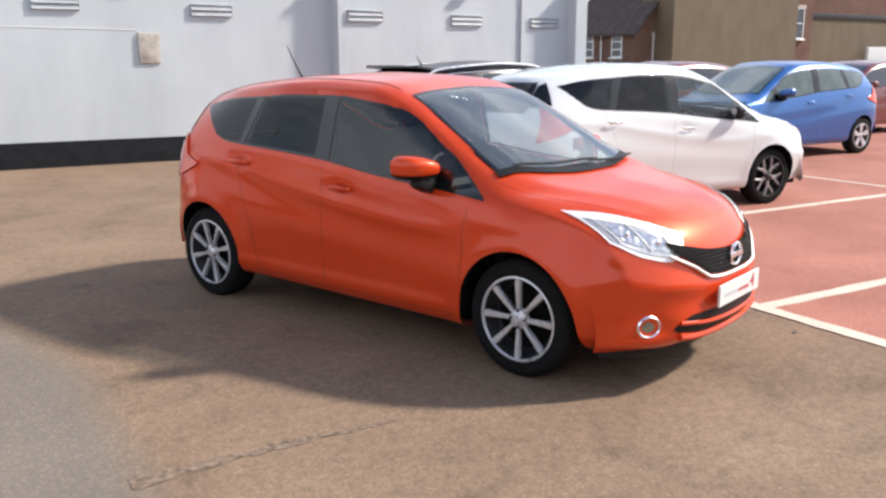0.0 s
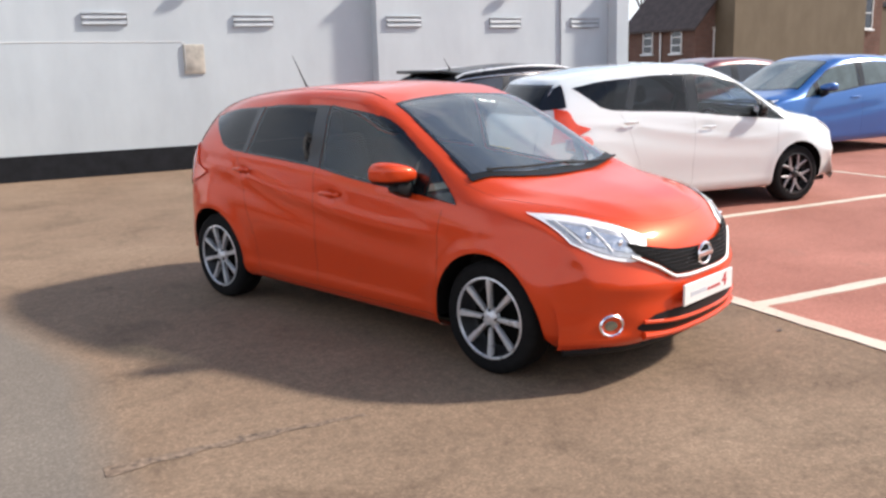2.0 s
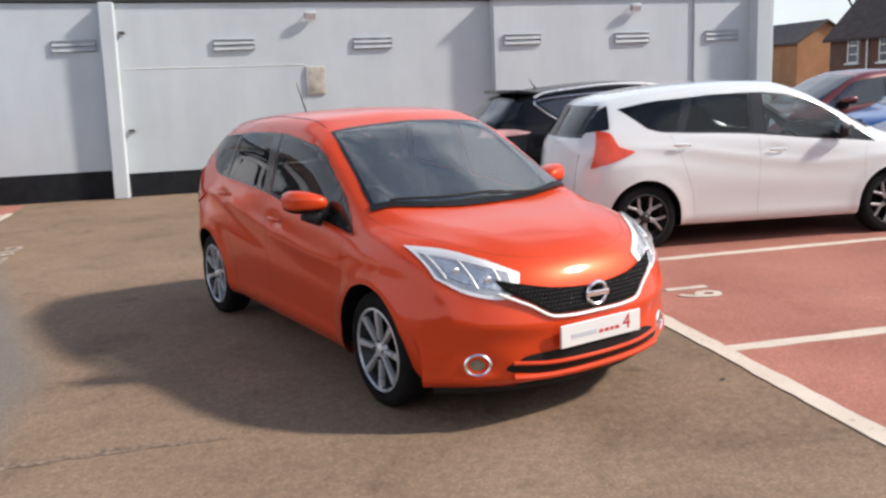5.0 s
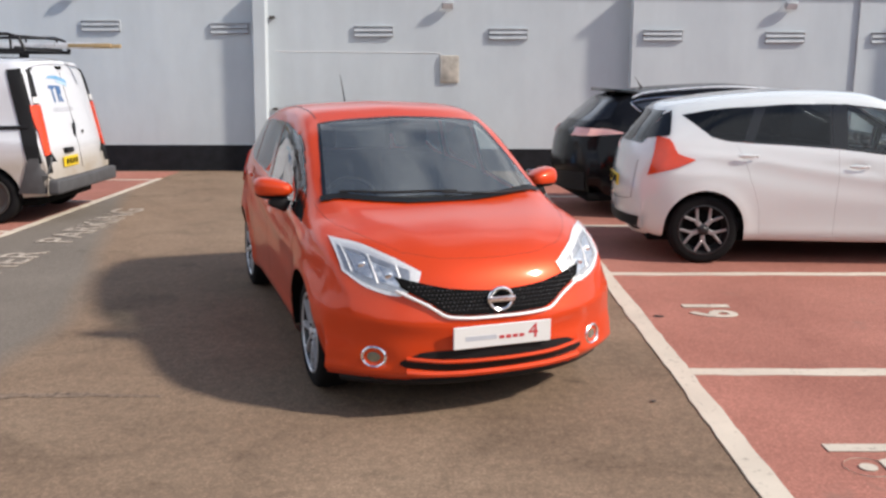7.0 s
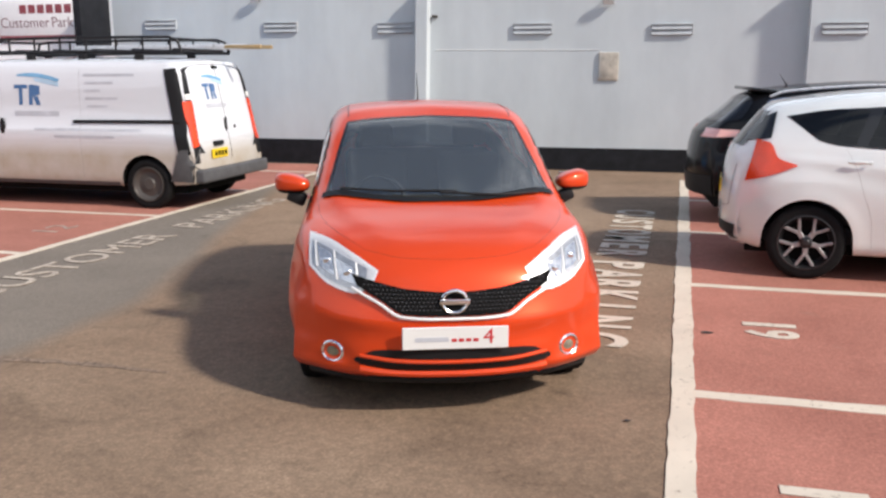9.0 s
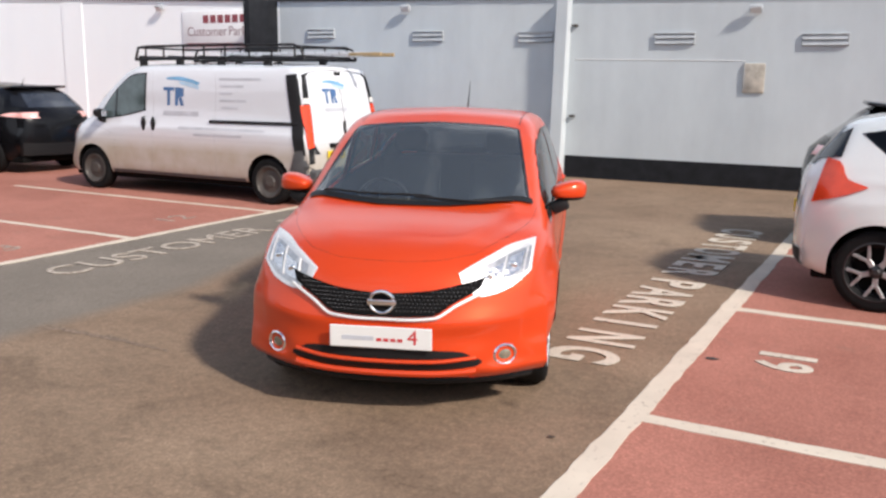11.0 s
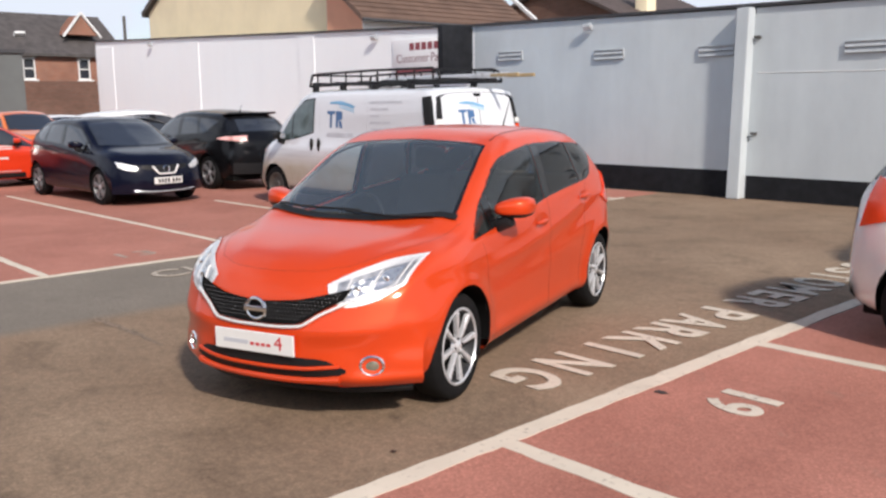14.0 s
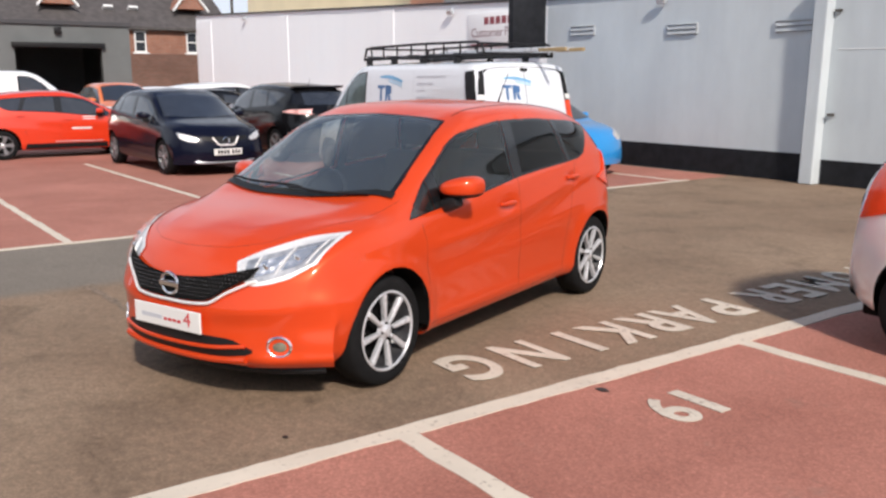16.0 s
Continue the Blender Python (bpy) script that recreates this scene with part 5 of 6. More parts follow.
SUV = scaled(HATCH, 1.06, 1.065, 1.05, wheel=0.345, arch=0.385,
    rear=-2.34, tail_bow=0.34, rear_window=((0.56, 1.16), (0.50, 1.43)), wrap=((( -1.86, 1.20), (-2.06, 1.17)), ((-1.72, 1.40), (-1.84, 1.37))),
    zt=[(-2.34, 0.88), (-2.32, 1.00), (-2.24, 1.09), (-1.98, 1.29), (-1.76, 1.48), (-1.60, 1.53), (-0.85, 1.60), (-0.32, 1.62), (0.106, 1.60), (0.37, 1.53), (0.74, 1.35), (1.06, 1.20), (1.27, 1.09), (1.4, 1.055), (1.7, 1.0), (1.96, 0.93), (2.1, 0.84), (2.17, 0.735), (2.226, 0.583)],
    zr=[(-2.34, 0.84), (-2.32, 0.96), (-2.24, 1.05), (-1.98, 1.23), (-1.76, 1.39), (-1.6, 1.43), (-1.06, 1.50), (-0.42, 1.535), (0.106, 1.51), (0.42, 1.43), (0.74, 1.286), (1.06, 1.10), (1.22, 1.034), (1.48, 0.99), (1.8, 0.924), (2.0, 0.84), (2.12, 0.772), (2.18, 0.70), (2.226, 0.572)], tail=([(-1.72, 1.03), (-1.95, 1.005), (-2.26, 0.99)], [(-1.72, 1.045), (-1.95, 1.085), (-2.20, 1.085)]))
suv1, s1 = build_car("crossover_car", "black crossover with silver roof rails in a red bay", SUV, pose(7.24, 10.17, 0, 0, 0, 6), M_NEARBLACK, "grey", False, False, tail_mat=M_PINKLENS, rails=True, antenna=0.16)
spoiler(suv1, s1)
for sd in ("left", "right"):
    part("window_trim", s1.strip(sd, [(0.9, 1.10), (0.4, 1.40), (-0.2, 1.49), (-0.9, 1.47), (-1.58, 1.385), (-1.30, 1.165), (-0.9, 1.12)], 0.009, 0.004, 6, 60), M_CHROME, suv1, "silver window trim")
suv2, s2 = build_car("crossover_car", "black crossover parked tail out beside the van", SUV, pose(-10.05, 10.02, 0, 0, 0, 181), M_NEARBLACK, "grey", False, False, tail_mat=M_PINKLENS, antenna=0.16)
spoiler(suv2, s2)

# ---- navy hatchback facing the lane
PULSAR = scaled(HATCH, 1.06, 1.045, 0.985, wheel=0.32, arch=0.355, lamp=([(0.50, 0.61), (0.62, 0.62), (0.745, 0.675)], [(0.47, 0.66), (0.62, 0.725), (0.765, 0.765)]))
navy, ns = build_car("hatchback_car", "dark navy hatchback with chrome front trim in a red bay", PULSAR, pose(-8.9, 7.25, 0, 0, 0, 2), M_NAVY, "grey", False, False, antenna=0)
number_plate(navy, ns, ns.on("front", 0, 0.43)[0].x + 0.02, 0.43, M_PLATE)
part("chrome_trim", ns.strip("front", [(-0.24, 0.675), (-0.12, 0.545), (0.12, 0.545), (0.24, 0.675)], 0.017, 0.010, 8, 30), M_LAMPRIM, navy, "bright V-shaped trim")
q, _ = ns.on("front", 0, 0.62, 0.02)
part("badge", lathe([(0.045, -0.01), (0.058, 0.008), (0.066, -0.01)], 24, None, Matrix.Translation(q) @ Matrix.Rotation(radians(-90), 4, "Z")), M_CHROME, navy, "round chrome badge")
part("grille", ns.patch("front", [(-0.42, 0.64), (0, 0.57), (0.42, 0.64)], [(-0.42, 0.70), (0, 0.69), (0.42, 0.70)], 16, 4, 0.003), M_BLACK, navy)
part("lower_trim", ns.strip("front", [(-0.55, 0.27), (-0.3, 0.25), (0, 0.245), (0.3, 0.25), (0.55, 0.27)], 0.008, 0.006, 8, 30), M_ALLOY, navy)

# ---- blue hatchback opposite
LEAF = scaled(HATCH, 1.085, 1.045, 1.05, wheel=0.315, arch=0.35)
blue, bs_ = build_car("hatchback_car", "bright blue hatchback facing the white car across the bays", LEAF, pose(13.08, 10.2, 0, 0, 0, 180), M_BLUE, "five", False, False, antenna=0, glass_set=(M_VANGLASS, M_VANGLASS, M_VANGLASS))
# ---- red cars
CLIO = scaled(HATCH, 1.0, 1.02, 0.95, wheel=0.31)
red1, rs1 = build_car("hatchback_car", "bright red hatchback with white lettering on its door", CLIO, pose(-13.2, 5.95, 0, 0, 0, 90), M_REDCAR, "grey", False, False, antenna=0)
red2, rs2 = build_car("hatchback_car", "maroon red hatchback behind the blue car", LEAF, pose(13.0, 12.9, 0, 0, 0, 180), M_MAROON, "five", False, False, antenna=0)
mar2, _ = build_car("hatchback_car", "dark maroon hatchback standing beyond the bays", LEAF, pose(18.9, 12.6, 0, 0, 0, 180), M_MAROON, "five", False, False, antenna=0)
cyan, _ = build_car("hatchback_car", "small bright cyan-blue hatchback tucked behind the van", CLIO, pose(-4.62, 12.45, 0, 0, 0, 0), M_CYAN, "five", False, False, antenna=0)
far_orange, _ = build_car("hatchback_car", "orange hatchback in the far row of cars", SUV, pose(-19.8, 9.15, 0, 0, 0, 0), M_FARORANGE, "five", False, False, antenna=0)
far_white2, _ = build_car("hatchback_car", "white hatchback at the end of the west bays", SUV, pose(-16.6, 11.4, 0, 0, 0, 100), M_WHITECAR, "five", False, False, antenna=0)
far_white3, _ = build_car("hatchback_car", "white hatchback nosing out beside the far orange car", CLIO, pose(-22.6, 11.3, 0, 0, 0, 0), M_WHITECAR, "five", False, False, antenna=0)
garage_car, _ = build_car("hatchback_car", "dark hatchback standing inside the open garage", CLIO, pose(-32.7, 9.7, 0, 0, 0, 0), M_NEARBLACK, "five", False, False, antenna=0)
far_dark, _ = build_car("hatchback_car", "dark hatchback between the white car and the crossover", CLIO, pose(-13.7, 9.9, 0, 0, 0, 90), M_NEARBLACK, "five", False, False, antenna=0)
for side in ("left", "right"):
    part("sill_cladding", rs1.patch(side, [(-0.86, 0.22), (0.86, 0.215)], [(-0.84, 0.33), (0.84, 0.325)], 14, 3, 0.006), M_BLACK, red1, "black plastic sill")
    part("sill_trim", rs1.strip(side, [(-0.25, 0.365), (0.75, 0.355)], 0.009, 0.006, 6, 16), M_ALLOY, red1, "thin silver trim")
# lettering bars on the red car's door
for x0, x1, z0, z1 in ((0.10, 0.52, 0.62, 0.66), (0.35, 0.62, 0.83, 0.85), (0.35, 0.62, 0.88, 0.90)):
    part("lettering_bar", rs1.patch("right", [(x0, z0), (x1, z0)], [(x0, z1), (x1, z1)], 6, 1, 0.003), M_PLATE, red1, "white lettering as plain bar")

# ---------------------------------------------------------------- white van with roof rack
VAN = dict(
    rear=-2.46, nose=2.60, axle=1.74, wheel=0.325, arch=0.372, bow=0.40, tail_bow=0.05, lean=0.17,
    zs=[(-2.46, 0.36), (-2.38, 0.32), (-1, 0.28), (1, 0.28), (2.4, 0.26), (2.60, 0.31)],
    w=[(-2.46, 0.92), (-2.28, 0.945), (1.7, 0.95), (2.3, 0.93), (2.60, 0.86)],
    yb=[(-2.46, 0.90), (-2.28, 0.93), (0, 0.94), (1.25, 0.93), (1.8, 0.90), (2.3, 0.85), (2.60, 0.76)],
    zb=[(-2.46, 1.0), (1.0, 1.05), (1.8, 1.0), (2.2, 0.93), (2.46, 0.82), (2.60, 0.60)],
    yr=[(-2.46, 0.79), (-2.28, 0.82), (0.6, 0.81), (1.05, 0.78), (1.6, 0.82), (2.0, 0.80), (2.4, 0.76), (2.60, 0.66)],
    zr=[(-2.46, 1.72), (-2.42, 1.83), (-2.28, 1.86), (0.75, 1.87), (1.04, 1.79), (1.40, 1.53), (1.74, 1.25), (1.88, 1.13), (2.15, 1.04), (2.46, 0.88), (2.60, 0.63)],
    zt=[(-2.46, 1.78), (-2.42, 1.90), (-2.28, 1.93), (0, 1.955), (0.80, 1.94), (1.10, 1.86), (1.48, 1.60), (1.88, 1.28), (1.98, 1.20), (2.28, 1.09), (2.49, 0.93), (2.60, 0.67)],
    screen=((1.93, 1.62, 0.80), (1.10, 1.17, 0.68)),
    rear_window=((0, 0), (0, 0)),
    windows=[("front_door_glass", [(1.58, 1.08), (1.1, 1.14), (0.58, 1.24)], [(1.55, 1.22), (1.16, 1.62), (0.86, 1.78), (0.57, 1.80)], False)],
    pillars=[([(1.24, 1.13), (1.20, 1.135)], [(1.24, 1.54), (1.20, 1.58)])],
    seams=[[(0.46, 1.86), (0.42, 1.2), (0.46, 0.5), (0.58, 0.31)], [(1.68, 1.0), (1.25, 0.85), (1.22, 0.5), (1.20, 0.33)], [(-0.78, 1.84), (-0.80, 1.0), (-0.80, 0.33)], [(1.25, 0.66), (0.2, 0.66), (-1.3, 0.66)]],
    handles=[], mirror=(1.46, 1.12),
    lamp=([(0.50, 0.80), (0.62, 0.76), (0.78, 0.80)], [(0.50, 0.92), (0.64, 0.98), (0.80, 1.02)]),
    tail=([], []),
)
van, vs = build_car("panel_van", "dirty white panel van with roof rack and blue emblem", VAN, pose(-3.56, 9.58, 0, 0, 0, 180), M_VANWHITE, "steel", False, False, antenna=0, glass_set=(M_VANGLASS, M_VANWHITE, M_PANE), mirror_mat=M_BLACK)
far_van, _ = build_car("panel_van", "white panel van in the far row of cars", VAN, pose(-19.0, 5.5, 0, 0, 0, 90), M_WHITECAR, "steel", False, False, antenna=0, glass_set=(M_PANE, M_WHITECAR, M_PANE))
part("sill_moulding", vs.patch("left", [(-1.32, 0.30), (1.32, 0.30)], [(-1.32, 0.345), (1.32, 0.345)], 16, 2, 0.006), M_VANGREY, van, "grey plastic sill")
for side in ("left", "right"):
    part("rear_pillar_cover", vs.patch(side, [(-2.23, 0.72), (-2.435, 0.72)], [(-2.03, 1.78), (-2.225, 1.80)], 4, 18, 0.012), M_BLACK, van, "black corner panel")
    part("slide_rail", vs.strip(side, [(-0.70, 1.12), (-2.24, 1.13)], 0.024, 0.004, 6, 20), M_BLACK, van)
    for x in (0.60, 0.40):
        p, n = vs.on(side, x, 1.05, 0.008)
        part("door_handle", ball(p.x, p.y, p.z, 0.045, 0.02, 0.11, 14, 10), M_BLACK, van, "black door handle")
    part("bumper_side", vs.patch(side, [(-2.08, 0.37), (-2.45, 0.37)], [(-2.16, 0.56), (-2.26, 0.78), (-2.42, 0.78)], 6, 6, 0.016), M_VANGREY, van)
for s in (-1, 1):
    lamp = new("tail_lamp")
    lamp.parent = van
    part("lamp_pillar", vs.patch("back", [(s * 0.80, 0.60), (s * 0.905, 0.60)], [(s * 0.70, 1.80), (s * 0.78, 1.78)], 4, 14, 0.008), M_BLACK, lamp, "black corner panel")
    part("red_lens", vs.patch("back", [(s * 0.775, 0.82), (s * 0.895, 0.80)], [(s * 0.735, 1.38), (s * 0.855, 1.38)], 4, 10, 0.022, None, 0.02), M_REDLENS, lamp, "tall red lens")
    part("clear_lens", vs.patch("back", [(s * 0.745, 1.40), (s * 0.84, 1.40)], [(s * 0.74, 1.47), (s * 0.83, 1.47)], 3, 3, 0.022, None, 0.02), M_PLATE, lamp, "pale lens band")
part("rear_bumper", box(-2.55, -2.38, -0.90, 0.90, 0.35, 0.52, 0.03, 3), M_VANGREY, van, "dark grey plastic bumper")
for s in (-1, 1):
    part("rear_door_gap", vs.strip("back", [(s * 0.78, 0.60), (s * 0.80, 1.1), (s * 0.74, 1.78), (s * 0.4, 1.84), (0, 1.85)], 0.004, 0.0, 5, 30), M_SEAM, van)
part("rear_door_gap", vs.strip("back", [(0.0, 0.60), (0.0, 1.2), (0.0, 1.85)], 0.004, 0.0, 5, 20), M_SEAM, van)
part("door_handle", ball(vs.on("back", 0.04, 1.06)[0].x - 0.01, 0.04, 1.06, 0.016, 0.03, 0.11, 12, 8), M_BLACK, van, "black rear door handle")
part("lock", ball(vs.on("back", -0.2, 1.02)[0].x - 0.006, -0.20, 1.02, 0.012, 0.025, 0.025, 10, 6), M_BLACK, van)
part("plate_lamp", box(-2.475, -2.40, 0.22, 0.44, 0.80, 0.86, 0.01), M_BLACK, van)
p = number_plate(van, vs, -2.47, 0.70, M_YELLOW, True, 0.40, 0.125, False)
p.location.y = 0.33
for k in range(4):
    part("plate_bar", box(-2.482, -2.477, 0.17 + 0.085 * k, 0.22 + 0.085 * k, 0.67, 0.73), M_DARK, van)
part("high_brake_lamp", box(vs.on("back", 0, 1.8)[0].x - 0.02, vs.on("back", 0, 1.8)[0].x + 0.04, -0.06, 0.06, 1.79, 1.83, 0.006), M_DARK, van)


def emblem(side, x, z, k):
    """Two plain blue blocks under a pale blue swoosh."""
    d = -1 if side in ("left", "back") else 1
    q = lambda pts: [(x + d * a * k, z + b * k) for a, b in pts]
    em = new("emblem")
    em.parent = van
    for low, up, mt in (([(0.0, 0.19), (0.19, 0.19)], [(0.0, 0.235), (0.19, 0.235)], M_INKBLUE), ([(0.07, 0.0), (0.12, 0.0)], [(0.07, 0.19), (0.12, 0.19)], M_INKBLUE), ([(0.21, 0.0), (0.26, 0.0)], [(0.21, 0.235), (0.26, 0.235)], M_INKBLUE), ([(0.26, 0.10), (0.36, 0.12)], [(0.26, 0.235), (0.36, 0.22)], M_INKBLUE), ([(0.31, 0.0), (0.37, 0.0)], [(0.27, 0.10), (0.33, 0.10)], M_INKBLUE), ([(0.03, 0.335), (0.25, 0.325), (0.5, 0.29), (0.60, 0.265)], [(0.07, 0.36), (0.25, 0.372), (0.5, 0.335), (0.64, 0.295)], M_INKSKY), ([(0.3, 0.275), (0.5, 0.235), (0.62, 0.21)], [(0.27, 0.315), (0.48, 0.285), (0.62, 0.258)], M_INKPALESKY)):
        part("emblem_block", vs.patch(side, q(low), q(up), 6, 2, 0.004), mt, em, "blue emblem shape")
    for j, (a, b, c) in enumerate(((0.0, 0.62, -0.13),)):
        part("emblem_bar", vs.patch(side, q([(a, c), (b, c)]), q([(a, c + 0.06), (b, c + 0.06)]), 4, 1, 0.003), M_INKPALE, em)
    return em


emblem("left", 0.22, 1.33, 1.12)
emblem("back", 0.42, 1.40, 0.85)
for x0, x1, z in ((-0.85, -1.6, 1.70), (-0.87, -1.3, 1.60), (-0.87, -1.1, 1.50), (-0.87, -1.35, 1.40), (-0.9, -1.2, 1.30), (-0.1, -1.7, 1.0), (-0.4, -1.3, 0.91)):
    part("lettering_bar", vs.patch("left", [(x0, z), (x1, z)], [(x0, z + 0.032), (x1, z + 0.032)], 6, 1, 0.003), M_INKPALE, van, "grey lettering as plain bar")

rack = thing("roof_rack", "black tubular steel rack on the van roof", "roof rack", pose(-3.56, 9.58, 0, 0, 0, 180))
for s in (-1, 1):
    part("rack_rail", tube([(1.04, s * 0.62, 2.00), (0.97, s * 0.62, 2.17), (0.80, s * 0.62, 2.185), (-0.6, s * 0.62, 2.20), (-1.98, s * 0.62, 2.19), (-2.10, s * 0.62, 2.15), (-2.16, s * 0.62, 2.01)], 0.019, 8), M_BLACK, rack)
    part("rack_rail", tube([(1.04, s * 0.62, 1.995), (-0.6, s * 0.62, 2.015), (-2.16, s * 0.62, 2.005)], 0.022, 8), M_BLACK, rack)
    for x in (0.82, 0.45, 0.05, -0.35, -0.75, -1.2, -1.6, -2.0):
        part("rack_post", tube([(x, s * 0.62, 2.00), (x, s * 0.62, 2.19)], 0.014, 6), M_BLACK, rack)
    for x in (0.85, 0.1, -0.7, -1.55):
        part("rack_foot", box(x - 0.055, x + 0.055, s * 0.64 - 0.035, s * 0.64 + 0.035, 1.88, 1.99, 0.01), M_BLACK, rack)
for k in range(6):
    x = 0.95 - k * 0.60
    part("rack_crossbar", tube([(x, -0.62, 2.03), (x, 0.62, 2.03)], 0.024, 6), M_BLACK, rack)
for x, z in ((0.95, 2.17), (-2.05, 2.17)):
    part("rack_hoop", tube([(x, -0.62, z), (x, 0.62, z)], 0.016, 6), M_BLACK, rack)
ladder = thing("ladder", "timber and aluminium ladder lashed on the roof rack", "ladder", pose(-3.56, 9.58, 0, 0, 0, 180))
for s in (-1, 1):
    part("ladder_stile", box(-2.62, 0.1, s * 0.17 - 0.02 - 0.42, s * 0.17 + 0.02 - 0.42, 2.055, 2.12, 0.008), M_ALLOY, ladder)
    part("ladder_end", box(-2.84, -2.3, s * 0.17 - 0.024 - 0.42, s * 0.17 + 0.024 - 0.42, 2.06, 2.11, 0.008), M_WOOD, ladder, "yellow timber end")
for k in range(11):
    part("ladder_rung", tube([(-2.55 + 0.26 * k, -0.59, 2.09), (-2.55 + 0.26 * k, -0.25, 2.09)], 0.014, 6), M_ALLOY, ladder)

# ---------------------------------------------------------------- fittings on the wall


def vent(x, y, z):
    """A louvred metal air brick cover."""
    v = thing("wall_vent", "grey metal louvred vent on painted wall", "vent", pose(x, y, z), "wall vents")
    part("backing", box(-0.34, 0.34, -0.010, 0.0, -0.095, 0.095), M_VENTBACK, v)
    part("hood", box(-0.345, 0.345, -0.045, -0.002, 0.075, 0.098, 0.006), M_VENT, v)
    for k in range(2):
        bm = box(-0.33, 0.33, -0.006, 0.006, -0.042, 0.042)
        bm.transform(pose(0, -0.026, 0.038 - 0.088 * k, -24, 0, 0))
        part("slat", bm, M_VENT, v)
    for s in (-1, 1):
        part("side_plate", box(s * 0.34 - 0.006, s * 0.34 + 0.006, -0.036, -0.002, -0.095, 0.085, 0.003, 1), M_VENT, v)
    return v


for x, y, z in ((-5.21, WY, 2.66), (-2.64, WY, 2.575), (-0.36, WY, 2.53), (2.19, WY, 2.475), (4.57, WY, 2.43), (7.24, WY - 0.27, 2.395), (9.36, WY - 0.27, 2.36), (11.2, WY - 0.27, 2.35)):
    vent(x, y, z)


def floodlight(x, y, z):
    f = thing("floodlight", "small grey floodlight bracketed near the wall top", "floodlight", pose(x, y, z), "wall floodlights")
    part("bracket", tube([(0, 0, 0.05), (0, -0.05, 0.06), (0, -0.07, 0.02)], 0.012, 6), M_VENT, f)
    bm = box(-0.10, 0.10, -0.05, 0.03, -0.065, 0.065, 0.02, 2)
    bm.transform(pose(0, -0.09, -0.02, 35, 0, 0))
    part("housing", bm, M_VENT, f)
    bm = box(-0.08, 0.08, -0.058, -0.052, -0.048, 0.048)
    bm.transform(pose(0, -0.09, -0.02, 35, 0, 0))
    part("lamp_glass", bm, M_FRAME, f)
    return f


for x, y, z in ((-22.3, WY, 3.85), (-9.75, WY, 3.33), (-3.1, WY, 3.14), (3.5, WY, 2.95), (9.4, WY - 0.27, 2.92)):
    floodlight(x, y, z)

wb = thing("wall_box", "stained beige metal box fixed to the wall", "wall box", pose(3.53, WY, 1.82))
part("box_body", box(-0.17, 0.17, -0.03, 0.0, -0.24, 0.24, 0.012), M_BOXBEIGE, wb)
part("box_lid", box(-0.155, 0.155, -0.036, -0.03, -0.225, 0.225, 0.003), M_BOXBEIGE, wb)
part("hinge", tube([(-0.15, -0.036, -0.18), (-0.15, -0.036, 0.18)], 0.006, 6), M_VENT, wb)
solid("wall_cable", tube([(0.42, WY - 0.001, 2.13), (1.6, WY - 0.001, 2.12), (3.36, WY - 0.001, 2.10), (3.42, WY - 0.001, 2.03)], 0.007, 6), M_FRAME, "thin white conduit running along the wall", "conduit")
solid("wall_pipe", tube([(10.62, WY - 0.29, 0.0), (10.62, WY - 0.29, 3.05)], 0.022, 8), M_VENT, "grey vertical pipe down the wall", "pipe")
for z in (2.72, 1.12):
    b = box(0.36, 0.45, WY - 0.08, WY, z - 0.02, z + 0.02, 0.006)
    solid("pipe_clip", b, M_STEEL, "small steel bracket on the wall pier", "bracket")

M_SIGNWHITE = plain("white_sign_board", (0.90, 0.90, 0.90), 0.4, vary=0.03)
panel = thing("sign_panel", "black projecting sign box at the wall", "sign", pose(0, 0, 0))
part("panel_box", box(-6.52, -6.36, WY - 0.92, WY, 2.25, 3.36, 0.01), M_BAND, panel)
sign = thing("wall_sign", "white customer parking sign with red heading", "sign", pose(-7.75, WY - 0.012, 2.8))
part("sign_board", box(-1.35, 1.22, -0.02, 0.0, -0.42, 0.40, 0.004), M_SIGNWHITE, sign)
for k in range(6):
    part("heading_bar", box(-0.72 + 0.215 * k, -0.72 + 0.215 * k + 0.16, -0.026, -0.02, 0.14, 0.31), M_SIGNRED, sign, "dark red heading as plain bar")
for word, x in (("Customer", -0.62), ("Parking", 0.45)):
    bm = lettering(word, 0.29, 0.002)
    bm.transform(pose(x, -0.023, -0.05, 90, 0, 0))
    part("sign_lettering", bm, M_INKSIGN, sign)
part("sign_stripe", box(-1.25, 1.2, -0.026, -0.02, -0.38, -0.30), M_SIGNRED, sign)

# ---------------------------------------------------------------- buildings beyond the walls


